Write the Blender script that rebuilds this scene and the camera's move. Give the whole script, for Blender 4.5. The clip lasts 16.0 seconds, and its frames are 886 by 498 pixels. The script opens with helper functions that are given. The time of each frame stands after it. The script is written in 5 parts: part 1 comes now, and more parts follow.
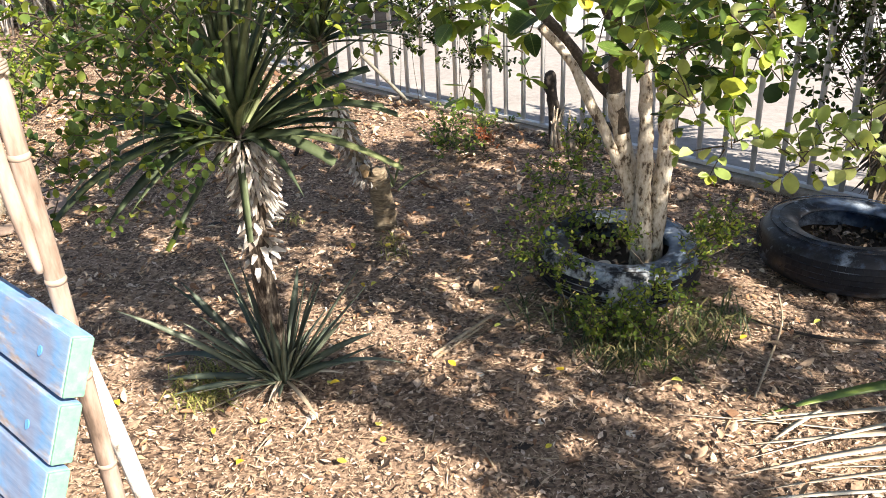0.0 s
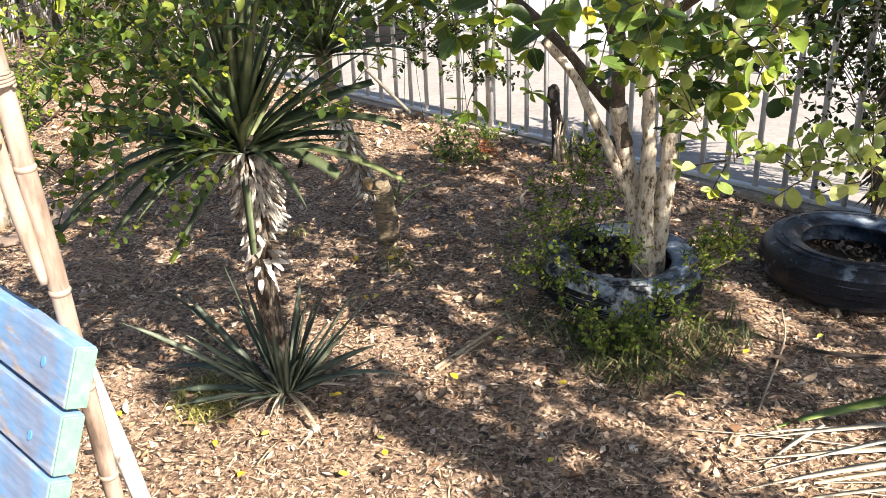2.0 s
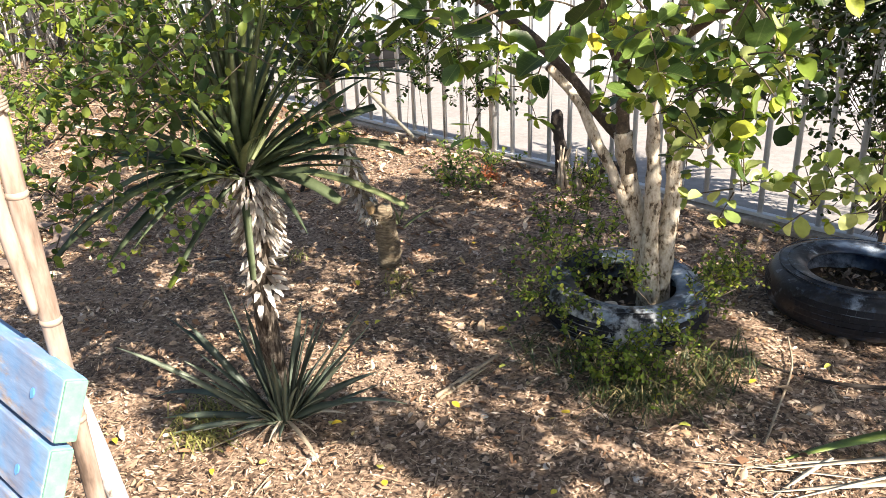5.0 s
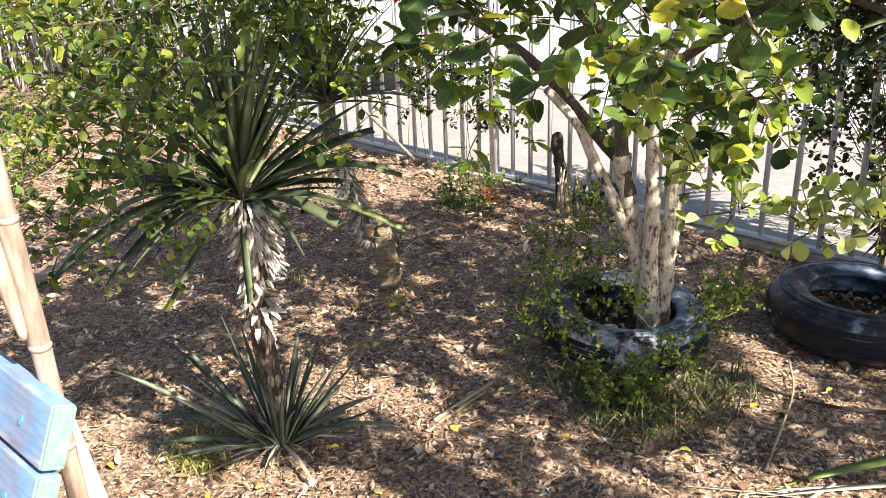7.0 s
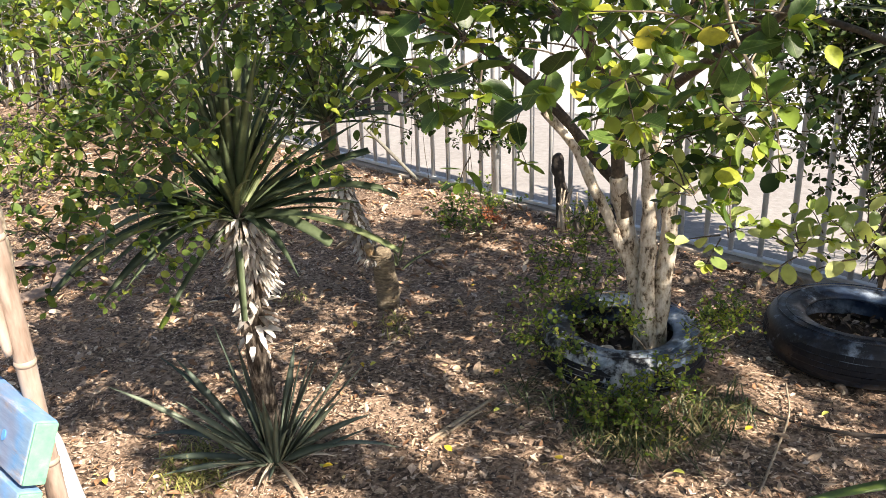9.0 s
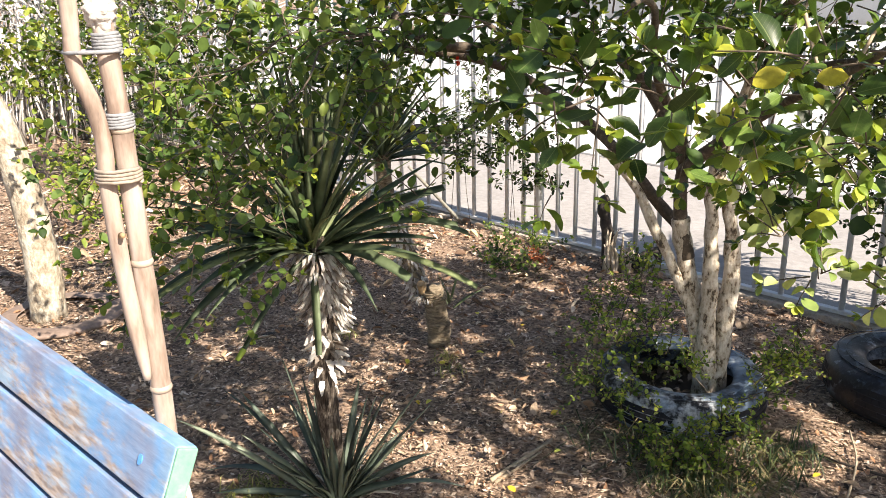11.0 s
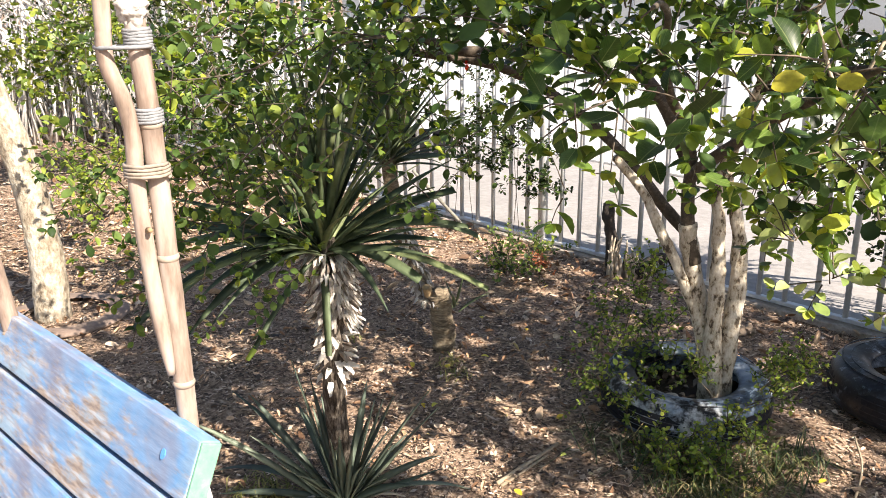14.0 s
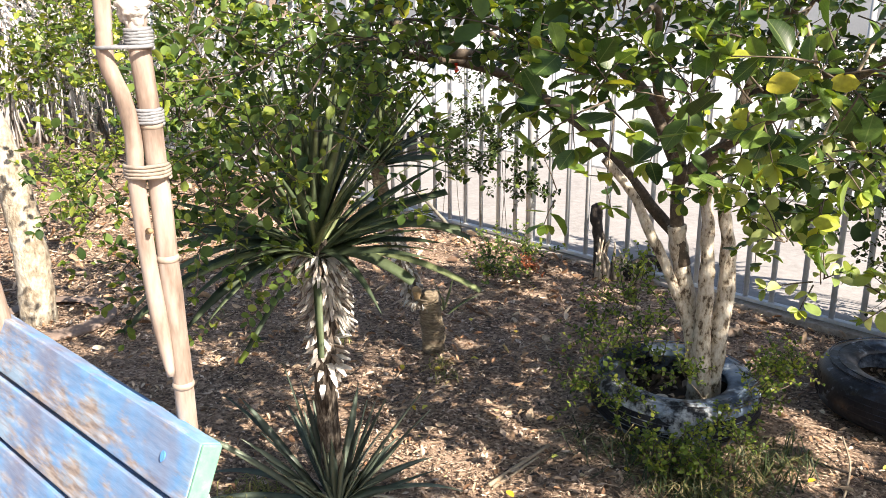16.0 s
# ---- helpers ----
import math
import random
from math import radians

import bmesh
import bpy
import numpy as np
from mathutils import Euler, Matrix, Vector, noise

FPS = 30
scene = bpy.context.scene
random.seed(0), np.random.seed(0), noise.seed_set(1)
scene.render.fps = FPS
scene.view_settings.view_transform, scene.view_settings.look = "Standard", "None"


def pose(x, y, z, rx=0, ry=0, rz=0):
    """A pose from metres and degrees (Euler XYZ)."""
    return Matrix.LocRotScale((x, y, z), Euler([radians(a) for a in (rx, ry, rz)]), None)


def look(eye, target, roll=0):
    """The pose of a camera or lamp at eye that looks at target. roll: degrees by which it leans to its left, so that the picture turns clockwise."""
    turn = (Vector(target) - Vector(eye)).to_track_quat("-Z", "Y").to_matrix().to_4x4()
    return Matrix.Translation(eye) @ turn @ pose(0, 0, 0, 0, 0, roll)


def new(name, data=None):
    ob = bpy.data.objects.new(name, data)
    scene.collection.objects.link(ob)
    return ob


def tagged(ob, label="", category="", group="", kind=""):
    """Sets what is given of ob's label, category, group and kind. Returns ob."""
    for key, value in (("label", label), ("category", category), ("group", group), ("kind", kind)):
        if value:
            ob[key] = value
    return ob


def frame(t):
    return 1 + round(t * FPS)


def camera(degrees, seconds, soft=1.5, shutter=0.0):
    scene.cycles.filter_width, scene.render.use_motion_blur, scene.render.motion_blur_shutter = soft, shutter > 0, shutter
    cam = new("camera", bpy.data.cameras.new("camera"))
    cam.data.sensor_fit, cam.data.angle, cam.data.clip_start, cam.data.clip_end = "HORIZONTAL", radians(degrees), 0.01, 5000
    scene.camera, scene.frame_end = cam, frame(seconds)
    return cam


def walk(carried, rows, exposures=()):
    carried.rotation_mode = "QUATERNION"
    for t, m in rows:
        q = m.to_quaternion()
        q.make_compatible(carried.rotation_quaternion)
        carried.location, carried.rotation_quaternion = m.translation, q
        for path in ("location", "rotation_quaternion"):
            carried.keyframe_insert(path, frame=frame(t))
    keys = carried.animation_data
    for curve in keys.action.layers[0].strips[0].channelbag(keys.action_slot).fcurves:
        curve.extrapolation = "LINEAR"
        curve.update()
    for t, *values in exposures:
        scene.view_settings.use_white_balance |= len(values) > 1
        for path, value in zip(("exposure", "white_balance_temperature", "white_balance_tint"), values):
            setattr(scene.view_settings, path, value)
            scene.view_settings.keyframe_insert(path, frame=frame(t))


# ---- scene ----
cam = camera(55.1, 16.0, soft=0.6)
PATH = [
    (0, (0.091, 0.135, 1.547), (-0.018, 1.934, 0.68), -2.6),
    (0.5, (0.093, 0.132, 1.548), (-0.018, 1.935, 0.689), -2.5),
    (1, (0.092, 0.131, 1.548), (-0.02, 1.938, 0.697), -2.5),
    (1.5, (0.092, 0.129, 1.548), (-0.022, 1.939, 0.703), -2.5),
    (2, (0.091, 0.132, 1.549), (-0.024, 1.944, 0.709), -2.4),
    (2.5, (0.092, 0.13, 1.549), (-0.026, 1.944, 0.715), -2.4),
    (3, (0.092, 0.13, 1.549), (-0.027, 1.949, 0.727), -2.3),
    (3.5, (0.091, 0.135, 1.549), (-0.028, 1.959, 0.737), -2.2),
    (4, (0.09, 0.146, 1.547), (-0.03, 1.972, 0.738), -2.1),
    (6.5, (0.093, 0.174, 1.545), (-0.03, 2.023, 0.793), -2.1),
    (7, (0.103, 0.174, 1.547), (-0.023, 2.026, 0.803), -2.1),
    (7.5, (0.115, 0.173, 1.549), (-0.01, 2.03, 0.816), -2.1),
    (8, (0.129, 0.168, 1.548), (0.004, 2.027, 0.823), -1.9),
    (8.5, (0.144, 0.16, 1.551), (0.01, 2.023, 0.836), -1.8),
    (9, (0.141, 0.163, 1.554), (-0.002, 2.031, 0.852), -1.8),
    (9.5, (0.111, 0.154, 1.551), (-0.053, 2.029, 0.875), -2),
    (9.7, (0.092, 0.155, 1.555), (-0.076, 2.032, 0.887), -2),
    (11.8, (-0.06, 0.133, 1.544), (-0.243, 2.035, 0.954), -0.7),
    (12, (-0.064, 0.135, 1.544), (-0.248, 2.036, 0.951), -0.7),
    (12.5, (-0.066, 0.135, 1.543), (-0.25, 2.036, 0.95), -0.6),
    (13, (-0.063, 0.129, 1.539), (-0.237, 2.03, 0.945), -0.5),
    (13.5, (-0.059, 0.123, 1.54), (-0.232, 2.024, 0.945), -0.5),
    (14, (-0.054, 0.128, 1.54), (-0.228, 2.03, 0.945), -0.5),
    (14.5, (-0.052, 0.132, 1.539), (-0.22, 2.034, 0.943), -0.5),
    (15, (-0.052, 0.131, 1.537), (-0.205, 2.034, 0.942), -0.4),
    (15.5, (-0.064, 0.128, 1.538), (-0.207, 2.032, 0.941), -0.3),
    (16, (-0.075, 0.124, 1.537), (-0.213, 2.031, 0.949), -0.3),
]
walk(cam, [(t, look(eye, target, roll)) for t, eye, target, roll in PATH], [(0, 1.83, 6900, 13), (4.5, 1.85, 6900, 13), (7.5, 1.87, 6900, 13), (9, 1.68, 6900, 13), (9.7, 1.7, 6900, 13), (12, 1.72, 6800, 13), (16, 1.77, 6800, 13)])

# ---- world and sun ----
SUN_FROM = Vector((0.70, -0.70, 0.80)).normalized()
world = bpy.data.worlds.new("sky")
scene.world = world
world.use_nodes = True
wn, wl = world.node_tree.nodes, world.node_tree.links
sky = wn.new("ShaderNodeTexSky")
sky.sky_type = "NISHITA"
sky.sun_disc = False
sky.sun_elevation = math.asin(SUN_FROM.z)
sky.sun_rotation = math.atan2(SUN_FROM.x, SUN_FROM.y)
wl.new(sky.outputs["Color"], wn["Background"].inputs["Color"])
wn["Background"].inputs["Strength"].default_value = 0.06
sun_data = bpy.data.lights.new("sun", "SUN")
sun_data.energy = 4.3
sun_data.angle = radians(0.45)
sun_data.color = (1.0, 0.93, 0.82)
sun = new("sun", sun_data)
sun.matrix_world = look(SUN_FROM * 20, (0, 0, 0))


# ---- materials ----
def nodes_of(name):
    m = bpy.data.materials.new(name)
    m.use_nodes = True
    return m, m.node_tree.nodes, m.node_tree.links, m.node_tree.nodes["Principled BSDF"]


def ramp(n, l, fac, stops):
    r = n.new("ShaderNodeValToRGB")
    while len(r.color_ramp.elements) < len(stops):
        r.color_ramp.elements.new(0.5)
    for e, (p, c) in zip(r.color_ramp.elements, stops):
        e.position, e.color = p, (*c, 1)
    l.new(fac, r.inputs["Fac"])
    return r.outputs["Color"]


def noise_of(n, l, scale, detail=4.0, rough=0.55, stretch=(1, 1, 1), space="Object"):
    tc, mp, t = n.new("ShaderNodeTexCoord"), n.new("ShaderNodeMapping"), n.new("ShaderNodeTexNoise")
    mp.inputs["Scale"].default_value = stretch
    l.new(tc.outputs[space], mp.inputs["Vector"])
    l.new(mp.outputs["Vector"], t.inputs["Vector"])
    t.inputs["Scale"].default_value, t.inputs["Detail"].default_value, t.inputs["Roughness"].default_value = scale, detail, rough
    return t.outputs["Fac"]


def mixed(n, l, fac, a, b, mode="MIX"):
    x = n.new("ShaderNodeMix")
    x.data_type, x.blend_type = "RGBA", mode
    if hasattr(fac, "links"):
        l.new(fac, x.inputs[0])
    else:
        x.inputs[0].default_value = fac
    for v, i in ((a, 6), (b, 7)):
        if hasattr(v, "links"):
            l.new(v, x.inputs[i])
        else:
            x.inputs[i].default_value = (*v, 1)
    return x.outputs[2]


def bumped(n, l, p, height, strength=0.4, dist=0.01):
    b = n.new("ShaderNodeBump")
    b.inputs["Strength"].default_value, b.inputs["Distance"].default_value = strength, dist
    l.new(height, b.inputs["Height"])
    l.new(b.outputs["Normal"], p.inputs["Normal"])


def surface(name, stops, scale=8.0, fine=60.0, rough=0.8, bump=0.4, dist=0.004, stretch=(1, 1, 1), metal=0.0, fine_mix=0.5, space="Object", gleam=0.5):
    """A surface with a large and a fine scale of variation."""
    m, n, l, p = nodes_of(name)
    big = noise_of(n, l, scale, 5, 0.6, stretch, space)
    small = noise_of(n, l, fine, 4, 0.6, stretch, space)
    add = n.new("ShaderNodeMix")
    add.inputs[0].default_value = fine_mix
    l.new(big, add.inputs[2])
    l.new(small, add.inputs[3])
    l.new(ramp(n, l, add.outputs[0], stops), p.inputs["Base Color"])
    p.inputs["Roughness"].default_value, p.inputs["Metallic"].default_value, p.inputs["Specular IOR Level"].default_value = rough, metal, gleam
    bumped(n, l, p, add.outputs[0], bump, dist)
    return m


def leafy(name, stops, joined=True, gloss=0.35, through_light=0.35, tint=(1.0, 1.0, 0.45), pattern=26.0, ribs=False, gleam=0.5):
    """A leaf, varied from piece to piece, that lets some light through."""
    m, n, l, p = nodes_of(name)
    if joined:
        rnd = n.new("ShaderNodeNewGeometry").outputs["Random Per Island"]
    else:
        rnd = n.new("ShaderNodeObjectInfo").outputs["Random"]
    col = ramp(n, l, rnd, stops)
    spots = ramp(n, l, noise_of(n, l, pattern, 3), [(0.3, (0.72, 0.72, 0.72)), (0.7, (1.2, 1.2, 1.2))])
    col = mixed(n, l, 1.0, col, spots, "MULTIPLY")
    relief = noise_of(n, l, pattern * 3, 2)
    if ribs:
        # a pale midrib and slanting side veins
        sep, side, slant, wave, mid = n.new("ShaderNodeSeparateXYZ"), n.new("ShaderNodeMath"), n.new("ShaderNodeMath"), n.new("ShaderNodeMath"), n.new("ShaderNodeMath")
        l.new(n.new("ShaderNodeTexCoord").outputs["Object"], sep.inputs[0])
        side.operation, slant.operation, wave.operation, mid.operation = "ABSOLUTE", "MULTIPLY_ADD", "SINE", "MULTIPLY_ADD"
        l.new(sep.outputs["X"], side.inputs[0])
        l.new(side.outputs[0], slant.inputs[0])
        slant.inputs[1].default_value = -0.8
        l.new(sep.outputs["Y"], slant.inputs[2])
        scaled = n.new("ShaderNodeMath")
        scaled.operation = "MULTIPLY"
        scaled.inputs[1].default_value = 62.0
        l.new(slant.outputs[0], scaled.inputs[0])
        l.new(scaled.outputs[0], wave.inputs[0])
        vein = ramp(n, l, wave.outputs[0], [(0.86, (0, 0, 0)), (0.99, (0.1, 0.1, 0.1))])
        rib = ramp(n, l, side.outputs[0], [(0.006, (0.4, 0.4, 0.4)), (0.018, (0, 0, 0))])
        lines = mixed(n, l, 1.0, vein, rib, "LIGHTEN")
        bw = n.new("ShaderNodeRGBToBW")
        l.new(lines, bw.inputs[0])
        col = mixed(n, l, bw.outputs[0], col, (0.3, 0.36, 0.14))
        relief = bw.outputs[0]
    l.new(col, p.inputs["Base Color"])
    p.inputs["Roughness"].default_value, p.inputs["Specular IOR Level"].default_value = gloss, gleam
    bumped(n, l, p, relief, 0.25, 0.002)
    tr, sh = n.new("ShaderNodeBsdfTranslucent"), n.new("ShaderNodeMixShader")
    l.new(mixed(n, l, 1.0, col, tint, "MULTIPLY"), tr.inputs["Color"])
    sh.inputs[0].default_value = through_light
    l.new(p.outputs[0], sh.inputs[1])
    l.new(tr.outputs[0], sh.inputs[2])
    l.new(sh.outputs[0], n["Material Output"].inputs["Surface"])
    return m


def litter(name, stops, rough=0.75):
    m, n, l, p = nodes_of(name)
    rnd = n.new("ShaderNodeNewGeometry").outputs["Random Per Island"]
    col = ramp(n, l, rnd, stops)
    spots = ramp(n, l, noise_of(n, l, 90, 3), [(0.3, (0.7, 0.7, 0.7)), (0.7, (1.2, 1.2, 1.2))])
    l.new(mixed(n, l, 1.0, col, spots, "MULTIPLY"), p.inputs["Base Color"])
    p.inputs["Roughness"].default_value = rough
    return m


def peeling(name, paint, wood, stretch, amount=0.5, rough=0.6, scale=9.0, gleam=0.3):
    """Old paint worn through to the wood or rubber beneath it."""
    m, n, l, p = nodes_of(name)
    patch, streak = noise_of(n, l, scale * 0.5, 5, 0.6, stretch), noise_of(n, l, scale * 3.2, 6, 0.7, stretch)
    both = n.new("ShaderNodeMix")
    both.inputs[0].default_value = 0.5
    l.new(patch, both.inputs[2])
    l.new(streak, both.inputs[3])
    worn = both.outputs[0]
    grain = noise_of(n, l, 40, 5, 0.6, (stretch[0] * 1.0, stretch[1] * 2.0, stretch[2] * 2.0))
    under = ramp(n, l, grain, wood)
    over = ramp(n, l, noise_of(n, l, 5, 4), paint)
    mask = ramp(n, l, worn, [(amount - 0.05, (0, 0, 0)), (amount + 0.06, (1, 1, 1))])
    bw = n.new("ShaderNodeRGBToBW")
    l.new(mask, bw.inputs[0])
    veil = mixed(n, l, 0.22, over, under)
    l.new(mixed(n, l, bw.outputs[0], veil, under), p.inputs["Base Color"])
    p.inputs["Roughness"].default_value, p.inputs["Specular IOR Level"].default_value = rough, gleam
    bumped(n, l, p, grain, 0.35, 0.002)
    return m


def plain(name, c, rough=0.6, metal=0.0):
    return surface(name, [(0.3, [v * 0.75 for v in c]), (0.7, [min(1, v * 1.2) for v in c])], 12, 90, rough, 0.2, 0.002, metal=metal)


M_SOIL = surface("soil_with_mulch", [(0.30, (0.02, 0.013, 0.009)), (0.43, (0.11, 0.07, 0.046)), (0.54, (0.3, 0.207, 0.143)), (0.72, (0.5, 0.375, 0.28))], 5, 55, 0.95, 0.9, 0.02, fine_mix=0.7)
M_LITTER = litter("bark_chips", [(0.0, (0.02, 0.012, 0.008)), (0.3, (0.12, 0.074, 0.048)), (0.48, (0.33, 0.222, 0.15)), (0.7, (0.51, 0.372, 0.27)), (0.9, (0.6, 0.465, 0.35)), (1.0, (0.7, 0.59, 0.48))])
M_FLAKE = litter("bark_flakes", [(0.0, (0.02, 0.013, 0.009)), (0.4, (0.1, 0.062, 0.04)), (0.55, (0.36, 0.245, 0.165)), (0.82, (0.54, 0.405, 0.3)), (1.0, (0.7, 0.59, 0.48))])
M_DRYLEAF = litter("dry_leaves", [(0.0, (0.1, 0.055, 0.03)), (0.25, (0.3, 0.155, 0.08)), (0.5, (0.42, 0.27, 0.16)), (0.8, (0.52, 0.38, 0.26)), (0.97, (0.64, 0.53, 0.4)), (1.0, (0.66, 0.5, 0.16))])
M_DEAD_BROWN = litter("brown_dead_leaves", [(0.0, (0.03, 0.02, 0.014)), (0.5, (0.1, 0.072, 0.05)), (0.9, (0.24, 0.19, 0.145)), (1.0, (0.5, 0.45, 0.4))])
M_STRAW = litter("dry_straw", [(0.0, (0.26, 0.175, 0.11)), (0.5, (0.44, 0.325, 0.22)), (1.0, (0.58, 0.46, 0.33))])
M_YELLOW = leafy("yellow_fallen_leaf", [(0.0, (0.72, 0.5, 0.04)), (0.5, (0.78, 0.64, 0.07)), (1.0, (0.58, 0.62, 0.14))], False, 0.5, 0.2, pattern=4)
M_YELLOW_GREEN = leafy("yellowing_leaf", [(0.0, (0.3, 0.36, 0.04)), (0.6, (0.4, 0.4, 0.04)), (1.0, (0.46, 0.38, 0.04))], False, 0.4, 0.35, pattern=3.5, gleam=0.3)
M_SAND = surface("pale_sand", [(0.3, (0.205, 0.19, 0.18)), (0.5, (0.275, 0.26, 0.25)), (0.72, (0.345, 0.33, 0.32))], 1.6, 22, 0.95, 0.5, 0.02)
M_CONCRETE = surface("pale_concrete", [(0.3, (0.2, 0.165, 0.13)), (0.5, (0.4, 0.34, 0.28)), (0.7, (0.54, 0.48, 0.41))], 5, 60, 0.9, 0.3, 0.003)
M_WALL = surface("whitewash", [(0.3, (0.37, 0.37, 0.37)), (0.7, (0.45, 0.45, 0.45))], 1.5, 20, 0.9, 0.2, 0.004)
M_STEEL = surface("galvanised_steel", [(0.3, (0.45, 0.455, 0.46)), (0.6, (0.6, 0.605, 0.61)), (0.8, (0.7, 0.7, 0.7))], 9, 70, 0.5, 0.15, 0.001, metal=0.2)
M_BARK = surface("pale_mottled_bark", [(0.385, (0.06, 0.044, 0.03)), (0.43, (0.17, 0.128, 0.085)), (0.465, (0.39, 0.33, 0.25)), (0.55, (0.55, 0.49, 0.4)), (0.66, (0.68, 0.63, 0.54))], 30, 95, 0.85, 0.9, 0.01, (1, 1, 0.55), fine_mix=0.42)
M_BARK_PALE = surface("pale_cream_bark", [(0.36, (0.14, 0.105, 0.07)), (0.43, (0.24, 0.195, 0.14)), (0.5, (0.33, 0.285, 0.215)), (0.56, (0.42, 0.38, 0.305)), (0.66, (0.5, 0.465, 0.395))], 14, 55, 0.85, 1.0, 0.02, (1, 1, 0.6), fine_mix=0.45)
M_TWIG = surface("dark_bark", [(0.3, (0.03, 0.022, 0.016)), (0.55, (0.095, 0.072, 0.05)), (0.75, (0.26, 0.21, 0.155))], 20, 80, 0.85, 0.6, 0.004)
M_BAMBOO = surface("dry_bamboo", [(0.36, (0.11, 0.08, 0.062)), (0.44, (0.23, 0.17, 0.135)), (0.52, (0.33, 0.262, 0.218)), (0.62, (0.41, 0.35, 0.31))], 17, 60, 0.6, 0.5, 0.003, (1, 1, 0.22), fine_mix=0.4, gleam=0.25)
M_NODE = plain("bamboo_node", (0.34, 0.275, 0.22), 0.6)
M_ROPE = surface("grey_cord", [(0.3, (0.14, 0.145, 0.155)), (0.7, (0.3, 0.305, 0.315))], 60, 200, 0.85, 0.6, 0.002)
M_ROPE_TAN = surface("tan_cord", [(0.3, (0.2, 0.16, 0.125)), (0.7, (0.37, 0.315, 0.26))], 60, 200, 0.85, 0.6, 0.002)
WOOD = [(0.36, (0.2, 0.165, 0.15)), (0.45, (0.31, 0.25, 0.215)), (0.53, (0.36, 0.31, 0.28)), (0.62, (0.41, 0.42, 0.45))]
M_BLUE = peeling("worn_blue_paint", [(0.36, (0.16, 0.2, 0.31)), (0.44, (0.15, 0.25, 0.42)), (0.52, (0.1, 0.3, 0.58)), (0.62, (0.22, 0.36, 0.5))], WOOD, (0.5, 1.4, 1.4), 0.53, 0.8, 10.0, 0.12)
M_GREEN = peeling("pale_green_paint", [(0.3, (0.1, 0.29, 0.19)), (0.7, (0.19, 0.38, 0.265))], [(0.3, (0.06, 0.2, 0.17)), (0.7, (0.3, 0.42, 0.34))], (1, 1, 1), 0.52, 0.7, 14.0, 0.15)
M_WHITE = peeling("peeling_white_paint", [(0.3, (0.82, 0.82, 0.8)), (0.7, (0.88, 0.88, 0.87))], [(0.35, (0.12, 0.09, 0.065)), (0.65, (0.26, 0.2, 0.15))], (1, 1, 0.6), 0.54, 0.6, 16.0)
M_CLOTH = surface("off_white_cloth", [(0.35, (0.3, 0.27, 0.24)), (0.55, (0.52, 0.49, 0.46)), (0.7, (0.64, 0.62, 0.6))], 40, 160, 0.9, 0.6, 0.003, gleam=0.1)
M_SCREW = plain("blue_screw_head", (0.1, 0.32, 0.72), 0.5)
RUBBER = [(0.3, (0.007, 0.007, 0.009)), (0.55, (0.014, 0.015, 0.019)), (0.8, (0.04, 0.044, 0.055))]
M_TYRE = peeling("rubber_with_blue_paint", [(0.36, (0.03, 0.045, 0.08)), (0.49, (0.07, 0.11, 0.18)), (0.6, (0.42, 0.5, 0.6))], RUBBER, (1, 1, 1), 0.465, 0.42, 5)
M_TYRE_WORN = peeling("rubber_with_faded_blue_paint", [(0.36, (0.07, 0.11, 0.18)), (0.49, (0.27, 0.35, 0.45)), (0.6, (0.7, 0.74, 0.77))], RUBBER, (1, 1, 1), 0.48, 0.5, 7)
M_TREAD = surface("worn_black_tread", [(0.3, (0.007, 0.007, 0.009)), (0.6, (0.013, 0.015, 0.021)), (0.8, (0.03, 0.038, 0.06))], 6, 60, 0.6, 0.3, 0.002, gleam=0.18)
M_TYRE_OLD = surface("dusty_old_rubber", [(0.3, (0.13, 0.092, 0.072)), (0.6, (0.25, 0.185, 0.148)), (0.8, (0.33, 0.26, 0.215))], 8, 60, 0.8, 0.3, 0.003)
M_DARKSOIL = plain("dark_potting_soil", (0.035, 0.025, 0.018), 0.95)
M_YUCCA = leafy("yucca_leaf", [(0.0, (0.06, 0.084, 0.046)), (0.5, (0.112, 0.145, 0.074)), (1.0, (0.2, 0.235, 0.105))], False, 0.5, 0.12, pattern=30, gleam=0.3)
M_LIME_TIP = leafy("lime_leaf_tip", [(0.0, (0.26, 0.38, 0.06)), (1.0, (0.36, 0.46, 0.09))], False, 0.5, 0.3, pattern=20, gleam=0.2)
M_YUCCA_BLUE = leafy("grey_green_yucca_leaf", [(0.0, (0.06, 0.082, 0.064)), (0.5, (0.115, 0.148, 0.108)), (1.0, (0.23, 0.26, 0.18))], False, 0.5, 0.08, pattern=14, gleam=0.45)
M_DEAD = leafy("dead_yucca_leaf_bases", [(0.0, (0.16, 0.12, 0.09)), (0.25, (0.42, 0.375, 0.33)), (0.6, (0.68, 0.645, 0.6)), (1.0, (0.8, 0.785, 0.76))], True, 0.7, 0.4, (1, 0.97, 0.9), gleam=0.2)
M_YTRUNK = surface("brown_yucca_trunk", [(0.36, (0.06, 0.045, 0.03)), (0.5, (0.17, 0.13, 0.085)), (0.65, (0.3, 0.25, 0.17))], 14, 60, 0.9, 0.8, 0.01, (1, 1, 4))
M_FIBRE = surface("fibrous_brown_trunk", [(0.38, (0.018, 0.015, 0.012)), (0.47, (0.055, 0.043, 0.034)), (0.56, (0.14, 0.118, 0.096)), (0.66, (0.27, 0.24, 0.2))], 22, 70, 0.9, 1.0, 0.012, (2.5, 2.5, 0.5), gleam=0.2)
